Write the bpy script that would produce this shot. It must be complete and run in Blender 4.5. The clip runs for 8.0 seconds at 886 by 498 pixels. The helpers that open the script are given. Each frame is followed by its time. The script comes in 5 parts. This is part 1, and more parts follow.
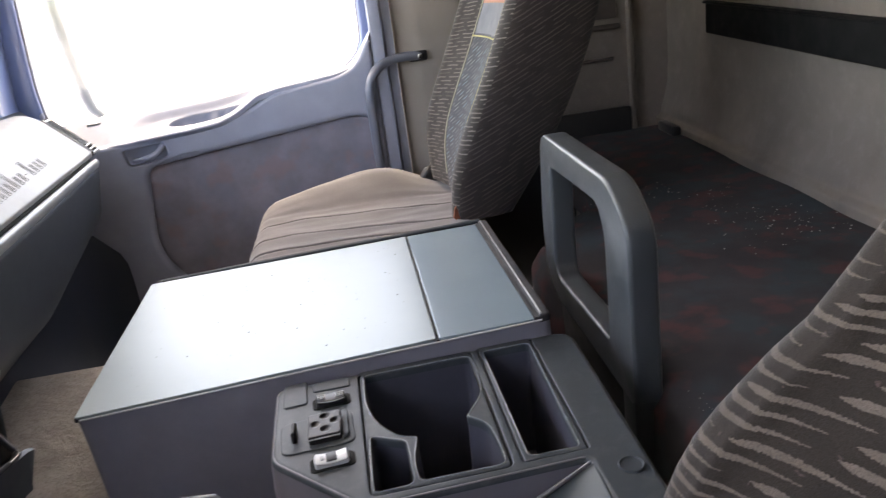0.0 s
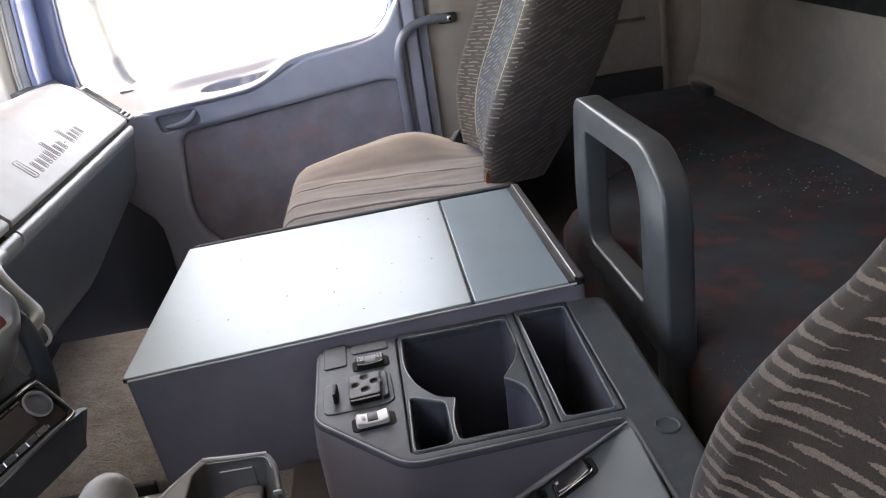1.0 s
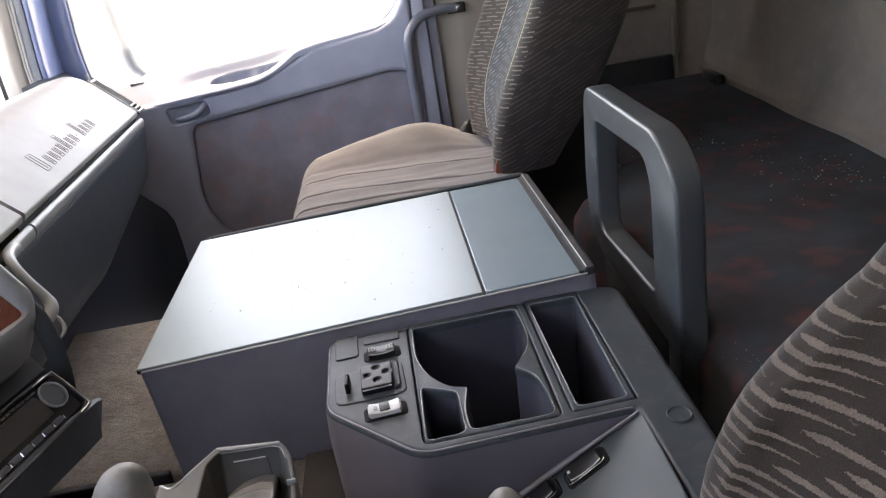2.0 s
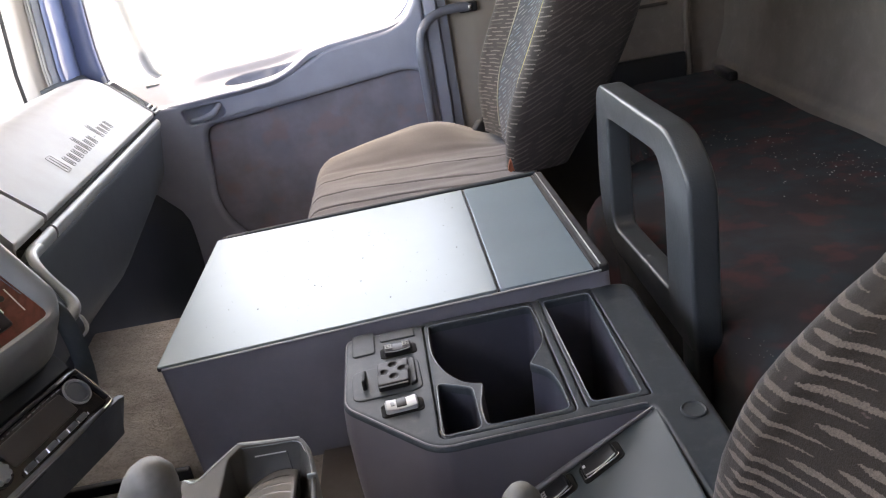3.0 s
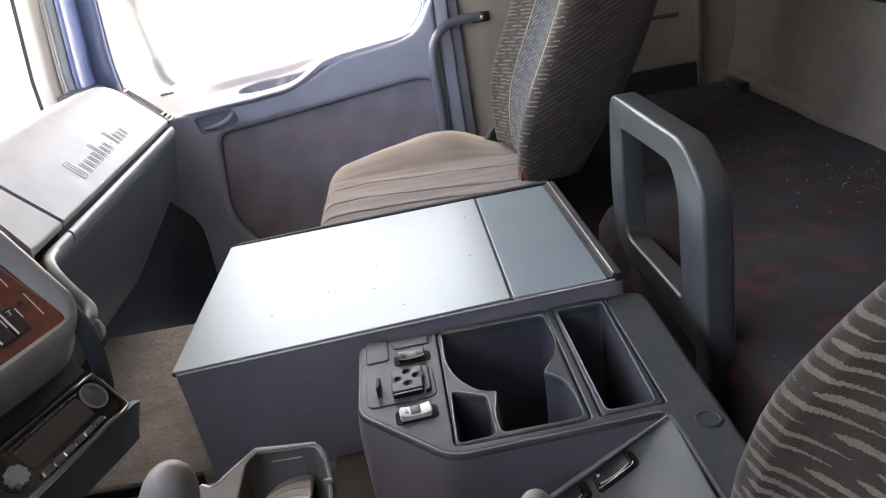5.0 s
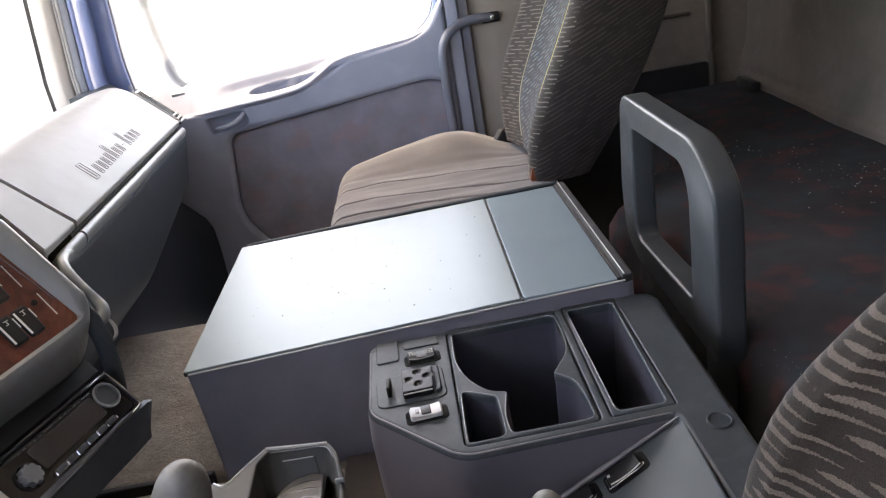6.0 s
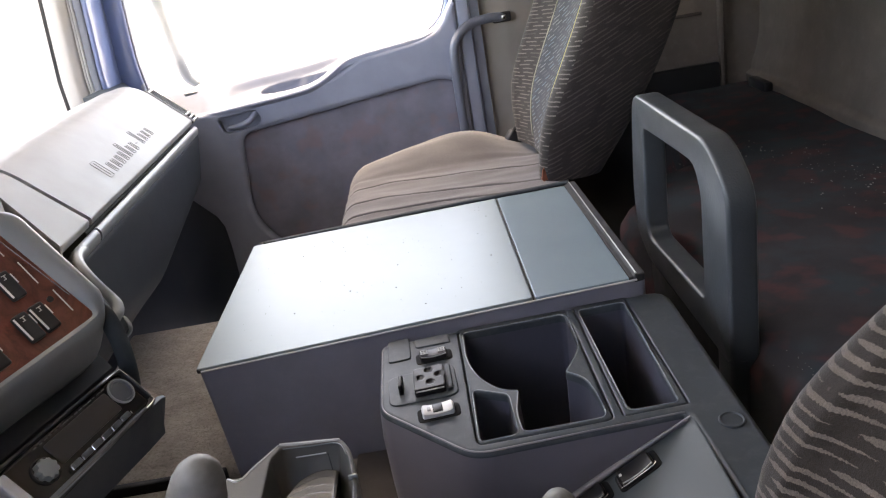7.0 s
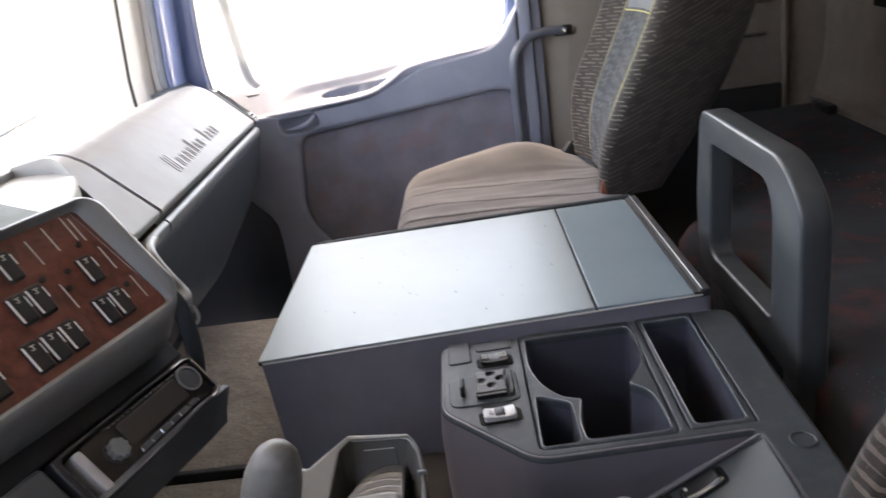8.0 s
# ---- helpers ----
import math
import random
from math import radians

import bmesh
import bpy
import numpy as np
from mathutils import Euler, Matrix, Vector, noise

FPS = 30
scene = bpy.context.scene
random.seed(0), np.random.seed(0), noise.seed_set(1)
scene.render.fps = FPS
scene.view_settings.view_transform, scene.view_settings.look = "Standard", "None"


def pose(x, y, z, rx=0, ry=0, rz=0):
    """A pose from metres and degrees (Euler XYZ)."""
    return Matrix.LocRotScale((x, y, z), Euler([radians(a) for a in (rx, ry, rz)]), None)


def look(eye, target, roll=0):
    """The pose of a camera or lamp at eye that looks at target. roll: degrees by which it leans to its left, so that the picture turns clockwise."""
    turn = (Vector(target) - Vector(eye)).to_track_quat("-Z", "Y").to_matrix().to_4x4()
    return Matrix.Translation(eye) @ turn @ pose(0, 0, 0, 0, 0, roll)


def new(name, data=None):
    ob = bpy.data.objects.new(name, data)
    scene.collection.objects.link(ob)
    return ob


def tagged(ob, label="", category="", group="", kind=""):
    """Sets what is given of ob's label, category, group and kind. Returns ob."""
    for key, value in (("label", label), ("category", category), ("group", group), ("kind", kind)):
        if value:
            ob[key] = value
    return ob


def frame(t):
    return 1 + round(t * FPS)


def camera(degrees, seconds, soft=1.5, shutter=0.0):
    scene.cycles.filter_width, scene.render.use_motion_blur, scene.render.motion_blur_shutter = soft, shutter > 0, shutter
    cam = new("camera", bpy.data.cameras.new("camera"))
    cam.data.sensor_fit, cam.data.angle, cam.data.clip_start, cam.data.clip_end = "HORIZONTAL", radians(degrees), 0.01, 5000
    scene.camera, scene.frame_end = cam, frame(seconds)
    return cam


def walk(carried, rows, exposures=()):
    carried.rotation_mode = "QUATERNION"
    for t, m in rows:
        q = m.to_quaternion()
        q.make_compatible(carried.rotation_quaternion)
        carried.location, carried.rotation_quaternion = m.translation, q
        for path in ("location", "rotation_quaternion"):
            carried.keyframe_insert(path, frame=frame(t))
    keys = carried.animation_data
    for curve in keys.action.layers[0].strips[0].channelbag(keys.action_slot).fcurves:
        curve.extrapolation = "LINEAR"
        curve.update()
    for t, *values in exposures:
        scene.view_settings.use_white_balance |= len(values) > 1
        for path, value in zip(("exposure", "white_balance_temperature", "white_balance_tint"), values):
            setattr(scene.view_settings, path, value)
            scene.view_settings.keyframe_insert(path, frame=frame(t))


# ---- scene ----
cam = camera(60.4, 8.0, soft=1.15, shutter=0.4)
PATH = [
    (0, (0.378, -0.846, 0.926), (0.554, 1.036, 0.275), -7.7),
    (0.2, (0.365, -0.852, 0.929), (0.509, 1.025, 0.252), -7.8),
    (0.5, (0.366, -0.851, 0.928), (0.471, 1.006, 0.195), -8.1),
    (1, (0.365, -0.853, 0.933), (0.46, 1.006, 0.2), -8.8),
    (1.5, (0.364, -0.853, 0.933), (0.443, 1.0, 0.183), -9.1),
    (3, (0.36, -0.863, 0.937), (0.394, 0.99, 0.187), -10.1),
    (3.5, (0.356, -0.869, 0.941), (0.368, 0.987, 0.197), -10.2),
    (4, (0.356, -0.865, 0.939), (0.372, 0.993, 0.199), -9.9),
    (4.5, (0.353, -0.866, 0.939), (0.378, 0.995, 0.208), -9.8),
    (6, (0.351, -0.868, 0.94), (0.345, 0.997, 0.219), -10.1),
    (6.5, (0.35, -0.868, 0.941), (0.339, 0.997, 0.217), -10.2),
    (7, (0.347, -0.871, 0.94), (0.318, 0.996, 0.223), -10.1),
    (7.5, (0.344, -0.874, 0.942), (0.299, 0.996, 0.233), -10.1),
    (7.8, (0.32, -0.874, 0.939), (0.259, 0.994, 0.228), -8.7),
    (8, (0.312, -0.878, 0.936), (0.19, 1.002, 0.266), -8.4),
]
walk(cam, [(t, look(eye, target, roll)) for t, eye, target, roll in PATH], exposures=[(0.0, 4.25, 9200, 18.5), (3.0, 4.26, 9200, 18.5), (4.0, 4.27, 9200, 18.5), (6.0, 4.20, 9200, 18.5), (7.5, 4.14, 9200, 18.5), (8.0, 4.06, 9200, 18.5)])

# ---- light ----
world = bpy.data.worlds.new("world")
scene.world = world
world.use_nodes = True
wn = world.node_tree.nodes
sky = wn.new("ShaderNodeTexSky")
sky.sky_type = "NISHITA"
sky.sun_disc = False
sky.sun_elevation, sky.sun_rotation = radians(68), radians(-30)
sky.air_density, sky.dust_density, sky.ozone_density = 0.7, 2.0, 0.4
world.node_tree.links.new(sky.outputs["Color"], wn["Background"].inputs["Color"])
wn["Background"].inputs["Strength"].default_value = 0.15

sun_data = bpy.data.lights.new("sun", "SUN")
sun_data.energy, sun_data.angle, sun_data.color = 1.2, radians(12), (1.0, 0.985, 0.965)
sun = new("sun", sun_data)
sun.matrix_world = look((-1.6, 2.2, 7.5), (0, 0, 0))

# ---- materials ----
MATS = {}


def nodes_of(name):
    m = bpy.data.materials.new(name)
    m.use_nodes = True
    nt = m.node_tree
    b = nt.nodes["Principled BSDF"]
    return m, nt, b


def coords(nt, scale=(1, 1, 1), rot=(0, 0, 0)):
    tc = nt.nodes.new("ShaderNodeTexCoord")
    vec = tc.outputs["Object"]
    if any(rot):
        turn = nt.nodes.new("ShaderNodeMapping")
        turn.inputs["Rotation"].default_value = [radians(a) for a in rot]
        nt.links.new(vec, turn.inputs["Vector"])
        vec = turn.outputs["Vector"]
    mp = nt.nodes.new("ShaderNodeMapping")
    mp.inputs["Scale"].default_value = scale
    nt.links.new(vec, mp.inputs["Vector"])
    return mp.outputs["Vector"]


def noise_tex(nt, vec, scale, detail=4, rough=0.55, distort=0.0):
    n = nt.nodes.new("ShaderNodeTexNoise")
    n.inputs["Scale"].default_value = scale
    n.inputs["Detail"].default_value = detail
    n.inputs["Roughness"].default_value = rough
    n.inputs["Distortion"].default_value = distort
    nt.links.new(vec, n.inputs["Vector"])
    return n.outputs["Fac"]


def ramp(nt, fac, stops):
    r = nt.nodes.new("ShaderNodeValToRGB")
    els = r.color_ramp.elements
    while len(els) < len(stops):
        els.new(0.5)
    for e, (p, c) in zip(els, stops):
        e.position, e.color = p, (*c, 1) if len(c) == 3 else c
    nt.links.new(fac, r.inputs["Fac"])
    return r.outputs["Color"]


def mix(nt, fac, a, b, mode="MIX"):
    m = nt.nodes.new("ShaderNodeMix")
    m.data_type, m.blend_type = "RGBA", mode
    for sock, v in ((m.inputs[0], fac), (m.inputs[6], a), (m.inputs[7], b)):
        if hasattr(v, "is_linked"):
            nt.links.new(v, sock)
        elif isinstance(v, (int, float)):
            sock.default_value = v
        else:
            sock.default_value = (*v, 1)
    return m.outputs[2]


def math_node(nt, op, a, b=0.0):
    m = nt.nodes.new("ShaderNodeMath")
    m.operation = op
    for sock, v in ((m.inputs[0], a), (m.inputs[1], b)):
        if hasattr(v, "is_linked"):
            nt.links.new(v, sock)
        else:
            sock.default_value = v
    return m.outputs[0]


def bump(nt, b, height, strength, dist):
    n = nt.nodes.new("ShaderNodeBump")
    n.inputs["Strength"].default_value = strength
    n.inputs["Distance"].default_value = dist
    nt.links.new(height, n.inputs["Height"])
    nt.links.new(n.outputs["Normal"], b.inputs["Normal"])


def surface(name, base, rough, metal=0.0, vary=0.12, grain=900, grain_depth=0.0002, grain_strength=0.25, patches=9, spec=0.5, dust=0.0, coat=0.0, rvary=0.12):
    """A plain surface with large soft patches, fine grain relief and some dust."""
    m, nt, b = nodes_of(name)
    v = coords(nt)
    big = noise_tex(nt, v, patches, 5)
    col = ramp(nt, big, [(0.3, [c * (1 - vary) for c in base]), (0.7, [min(1, c * (1 + vary)) for c in base])])
    if dust:
        d = ramp(nt, noise_tex(nt, v, patches * 7, 8, 0.7), [(0.5, (0, 0, 0)), (0.75, (dust, dust, dust))])
        col = mix(nt, d, col, (0.42, 0.40, 0.37))
    nt.links.new(col, b.inputs["Base Color"])
    r = ramp(nt, noise_tex(nt, v, patches * 3.1, 6), [(0.3, (rough * (1 - rvary),) * 3), (0.7, (min(1, rough * (1 + rvary)),) * 3)])
    nt.links.new(r, b.inputs["Roughness"])
    b.inputs["Metallic"].default_value = metal
    b.inputs["Specular IOR Level"].default_value = spec
    b.inputs["Coat Weight"].default_value = coat
    if grain:
        bump(nt, b, noise_tex(nt, v, grain, 2), grain_strength, grain_depth)
    MATS[name] = m
    return m


M_DASH = surface("dash_plastic", (0.055, 0.064, 0.075), 0.5, grain=1400, dust=0.05)
M_CONSOLE = surface("console_plastic", (0.034, 0.042, 0.048), 0.46, grain=1500, spec=0.28, dust=0.06, grain_strength=0.35)
M_POCKET = surface("pocket_plastic", (0.045, 0.046, 0.062), 0.5, grain=1200, dust=0.02)
M_BODY = surface("box_plastic", (0.168, 0.164, 0.190), 0.45, grain=1200, dust=0.06)
M_DASH_LIGHT = surface("light_dash_plastic", (0.302, 0.299, 0.288), 0.5, grain=1100, vary=0.05)
M_FRAME = surface("grey_frame_plastic", (0.235, 0.243, 0.248), 0.32, grain=1300)
# near-black tone that carries the shade low in the cab
M_LOW_SHADE = surface("low_shade_plastic", (0.020, 0.026, 0.038), 0.5, grain=0, vary=0.02, rvary=0.01, spec=0.45)
M_DASH_PANEL = surface("dash_front_plastic", (0.031, 0.041, 0.049), 0.5, grain=1300, vary=0.03, rvary=0.03, spec=0.38)
M_SLOPE = surface("slope_plastic", (0.034, 0.045, 0.048), 0.46, grain=1500, vary=0.05, spec=0.30)
M_WHITE = surface("white_print", (0.80, 0.80, 0.79), 0.45, grain=0, vary=0.03)
M_GLOSS = surface("gloss_black", (0.009, 0.009, 0.010), 0.16, grain=0, rvary=0.3)
M_LIP = surface("lip_plastic", (0.27, 0.285, 0.29), 0.36, grain=1000)
M_EMBLEM_SHADE = surface("emblem_shade_plastic", (0.22, 0.218, 0.21), 0.45, grain=0)
# pale tone that paints the highlight along the console's edges
M_RIDGE_GLINT = surface("ridge_glint_plastic", (0.16, 0.150, 0.158), 0.36, grain=1200)
M_SWITCH = surface("switch_plastic", (0.011, 0.011, 0.012), 0.36, grain=900, spec=0.28)
M_GEAR_TOP = surface("gear_top_plastic", (0.062, 0.060, 0.056), 0.42, grain=1000, spec=0.45)
M_BOOT = surface("boot_rubber", (0.082, 0.077, 0.072), 0.24, grain=800, spec=0.6)
M_HANDLE = surface("handle_plastic", (0.046, 0.052, 0.056), 0.33, grain=420, grain_strength=0.6, grain_depth=0.0006)
# paler than the plastic it edges: a highlight put into the colour
M_RIM_GLINT = surface("rim_glint_plastic", (0.15, 0.17, 0.178), 0.26, grain=0)
# pale trim and worn lid edges; on gear rim and switches a painted highlight
M_TRIM_GLINT = surface("trim_glint_plastic", (0.38, 0.38, 0.37), 0.2, grain=0)
M_GEAR = surface("gear_housing_plastic", (0.045, 0.042, 0.040), 0.4, grain=1000, spec=0.4)
# the door's plastic again, darkened against the window light falling on it
M_SILL = surface("sill_plastic", (0.138, 0.158, 0.208), 0.5, grain=900, spec=0.3)
M_RAIL = surface("rail_plastic", (0.14, 0.157, 0.20), 0.4, grain=900)
M_STRIP = surface("weather_strip", (0.56, 0.57, 0.60), 0.6, grain=700)
# door plastic, and its cloth below, are lightened to carry the window's haze
M_DOOR = surface("door_plastic", (0.240, 0.270, 0.350), 0.46, grain=1200, dust=0.04, rvary=0.05)
M_BAND = surface("seal_band_rubber", (0.150, 0.170, 0.215), 0.45, grain=700)
M_ARM = surface("mirror_arm_plastic", (0.22, 0.23, 0.24), 0.5, grain=700)
M_GREY = surface("grey_plastic", (0.17, 0.185, 0.19), 0.38, grain=1000)
M_KNOB = surface("worn_knob", (0.150, 0.145, 0.132), 0.52, grain=700, vary=0.28, patches=45)
M_BLACK = surface("black_plastic", (0.016, 0.016, 0.018), 0.4, grain=900)
M_SLOT = surface("matt_black", (0.006, 0.006, 0.006), 0.8, grain=0, spec=0.2)
M_WALLBAR = surface("brown_wall_trim", (0.075, 0.062, 0.055), 0.7, grain=500)
# console plastic once more, paler to paint the light on its sides
M_CONSOLE_LIT = surface("lit_console_plastic", (0.130, 0.120, 0.134), 0.31, grain=1500, dust=0.0, patches=7, vary=0.10, rvary=0.08)
M_RUBBER = surface("black_rubber", (0.012, 0.012, 0.013), 0.75, grain=500)
M_BLUE = surface("blue_paint", (0.125, 0.18, 0.35), 0.32, vary=0.06, grain=0, coat=0.25)
M_PILLAR = surface("pillar_trim", (0.28, 0.25, 0.227), 0.75, grain=600, vary=0.08)
M_APILLAR = surface("windscreen_pillar_trim", (0.46, 0.45, 0.44), 0.7, grain=600, vary=0.05)
M_WALL = surface("wall_vinyl", (0.178, 0.150, 0.128), 0.66, grain=420, vary=0.2, patches=5, dust=0.12)
M_ROOF = surface("roof_lining", (0.48, 0.46, 0.43), 0.9, grain=400)
M_CHROME = surface("bright_metal", (0.7, 0.7, 0.7), 0.22, metal=1.0, grain=0)
# pale radio flap; on the console switch it paints the windscreen's reflection
M_FLAP_GLARE = surface("flap_glare_plastic", (0.5, 0.5, 0.5), 0.25, grain=600)
M_MARK = surface("pale_print", (0.62, 0.62, 0.60), 0.6, grain=0, vary=0.05)
M_MARK_DIM = surface("worn_print", (0.48, 0.48, 0.46), 0.6, grain=0, vary=0.05)
M_GROUND = surface("pale_concrete", (0.55, 0.54, 0.52), 0.9, patches=0.6, grain=60, grain_depth=0.004, vary=0.1)
M_CRUMB = surface("pale_crumbs", (0.25, 0.24, 0.23), 0.9, grain=0)
M_TAG = surface("orange_tag", (0.26, 0.085, 0.050), 0.8, grain=500)
M_PATCH = surface("orange_cloth", (0.32, 0.15, 0.095), 0.9, grain=900)
M_MAT = surface("grey_green_mat", (0.10, 0.118, 0.112), 0.8, grain=500)
M_YELLOW = surface("yellow_piping", (0.40, 0.36, 0.15), 0.8, grain=700)
M_PALE_PIPE = surface("pale_piping", (0.36, 0.35, 0.26), 0.8, grain=700)


def lid_paint(name, low, high, cool=1.0):
    m, nt, b = nodes_of(name)
    v = coords(nt)
    col = ramp(nt, noise_tex(nt, v, 4, 4), [(0.3, (0.175 / cool, 0.215, 0.222 * cool)), (0.7, (0.197 / cool, 0.238, 0.243 * cool))])
    nt.links.new(col, b.inputs["Base Color"])
    r = ramp(nt, noise_tex(nt, v, 30, 5, 0.6), [(0.3, (low,) * 3), (0.75, (high,) * 3)])
    b.inputs["Specular IOR Level"].default_value = 0.42
    nt.links.new(r, b.inputs["Roughness"])
    b.inputs["Metallic"].default_value = 0.1
    bump(nt, b, noise_tex(nt, v, 900, 2), 0.12, 0.0001)
    return m


def carpet():
    m, nt, b = nodes_of("tan_carpet")
    v = coords(nt)
    a = ramp(nt, noise_tex(nt, v, 14, 8, 0.65), [(0.3, (0.36, 0.31, 0.268)), (0.55, (0.45, 0.40, 0.35)), (0.75, (0.51, 0.46, 0.41))])
    dirt = ramp(nt, noise_tex(nt, coords(nt, (190, 190, 190)), 1.0, 6, 0.75), [(0.50, (0, 0, 0)), (0.72, (0.65, 0.65, 0.65))])
    col = mix(nt, dirt, a, (0.09, 0.078, 0.065))
    stain = ramp(nt, noise_tex(nt, coords(nt, (17, 22, 17), (0, 0, 30)), 1.0, 6, 0.6, 1.2), [(0.46, (0, 0, 0)), (0.66, (0.27, 0.27, 0.27))])
    col = mix(nt, stain, col, (0.17, 0.145, 0.12))
    nt.links.new(col, b.inputs["Base Color"])
    b.inputs["Roughness"].default_value = 0.95
    b.inputs["Specular IOR Level"].default_value = 0.15
    folds = noise_tex(nt, coords(nt, (30, 40, 30), (0, 0, 18)), 1.0, 5, 0.65, 0.8)
    height = math_node(nt, "ADD", noise_tex(nt, v, 420, 5, 0.75), math_node(nt, "MULTIPLY", folds, 1.9))
    bump(nt, b, height, 1.0, 0.007)
    return m


def cushion_cloth():
    m, nt, b = nodes_of("beige_seat_cloth")
    v = coords(nt)
    col = ramp(nt, noise_tex(nt, v, 7, 6, 0.6), [(0.3, (0.103, 0.095, 0.095)), (0.7, (0.141, 0.130, 0.128))])
    weave = ramp(nt, noise_tex(nt, coords(nt, (300, 1400, 300)), 1.0, 3), [(0.35, (0.78, 0.78, 0.78)), (0.65, (1, 1, 1))])
    col = mix(nt, 1.0, col, weave, "MULTIPLY")
    nt.links.new(col, b.inputs["Base Color"])
    b.inputs["Roughness"].default_value = 0.95
    b.inputs["Specular IOR Level"].default_value = 0.15
    b.inputs["Sheen Weight"].default_value = 0.25
    bump(nt, b, noise_tex(nt, v, 1200, 3), 0.4, 0.0006)
    return m


def row_cloth(name, ground, mark, across, along, pitch, length, thick, duty, second=None):
    """A dark woven cloth with rows of thin pale dashes, broken at random."""
    m, nt, b = nodes_of(name)
    tc = nt.nodes.new("ShaderNodeTexCoord")

    def run(direction):
        d = nt.nodes.new("ShaderNodeVectorMath")
        d.operation = "DOT_PRODUCT"
        nt.links.new(tc.outputs["Object"], d.inputs[0])
        d.inputs[1].default_value = direction
        return d.outputs["Value"]

    fine = coords(nt)
    sway = noise_tex(nt, coords(nt, (22, 22, 22)), 1.0, 2)
    fray = noise_tex(nt, fine, 420, 2)
    h = math_node(nt, "ADD", math_node(nt, "MULTIPLY", run(across), 1 / pitch), math_node(nt, "MULTIPLY", sway, 0.6))
    h = math_node(nt, "ADD", h, math_node(nt, "MULTIPLY", fray, 0.35))
    row = math_node(nt, "FLOOR", h)
    off = math_node(nt, "ABSOLUTE", math_node(nt, "SUBTRACT", math_node(nt, "FRACT", h), 0.5))
    rnd = nt.nodes.new("ShaderNodeTexWhiteNoise")
    rnd.noise_dimensions = "1D"
    nt.links.new(row, rnd.inputs["W"])
    s = math_node(nt, "ADD", math_node(nt, "MULTIPLY", run(along), 1 / length), math_node(nt, "MULTIPLY", rnd.outputs["Value"], 9.0))
    s = math_node(nt, "ADD", s, math_node(nt, "MULTIPLY", fray, 0.15))
    cell = math_node(nt, "FLOOR", s)
    which = nt.nodes.new("ShaderNodeTexWhiteNoise")
    which.noise_dimensions = "2D"
    both = nt.nodes.new("ShaderNodeCombineXYZ")
    nt.links.new(row, both.inputs[0])
    nt.links.new(cell, both.inputs[1])
    nt.links.new(both.outputs[0], which.inputs["Vector"])
    line = ramp(nt, off, [(thick * 0.55, (1, 1, 1)), (thick, (0, 0, 0))])
    broken = ramp(nt, math_node(nt, "FRACT", s), [(0.0, (0, 0, 0)), (0.05, (1, 1, 1)), (duty, (1, 1, 1)), (min(0.99, duty + 0.06), (0, 0, 0))])
    strength = ramp(nt, which.outputs["Value"], [(0.0, (0.25, 0.25, 0.25)), (0.5, (1, 1, 1))])
    fac = mix(nt, 1.0, mix(nt, 1.0, line, broken, "MULTIPLY"), strength, "MULTIPLY")
    base = ramp(nt, noise_tex(nt, fine, 14, 5), [(0.3, [c * 0.8 for c in ground]), (0.7, [c * 1.2 for c in ground])])
    tint = mark
    if second:
        tint = ramp(nt, which.outputs["Value"], [(0.6, mark), (0.7, second)])
    col = mix(nt, fac, base, tint)
    weave = ramp(nt, noise_tex(nt, fine, 700, 3, 0.7), [(0.3, (0.7, 0.7, 0.7)), (0.7, (1.15, 1.15, 1.15))])
    col = mix(nt, 1.0, col, weave, "MULTIPLY")
    nt.links.new(col, b.inputs["Base Color"])
    b.inputs["Roughness"].default_value = 0.95
    b.inputs["Specular IOR Level"].default_value = 0.15
    b.inputs["Sheen Weight"].default_value = 0.15
    bump(nt, b, noise_tex(nt, fine, 1300, 3), 0.4, 0.0005)
    return m


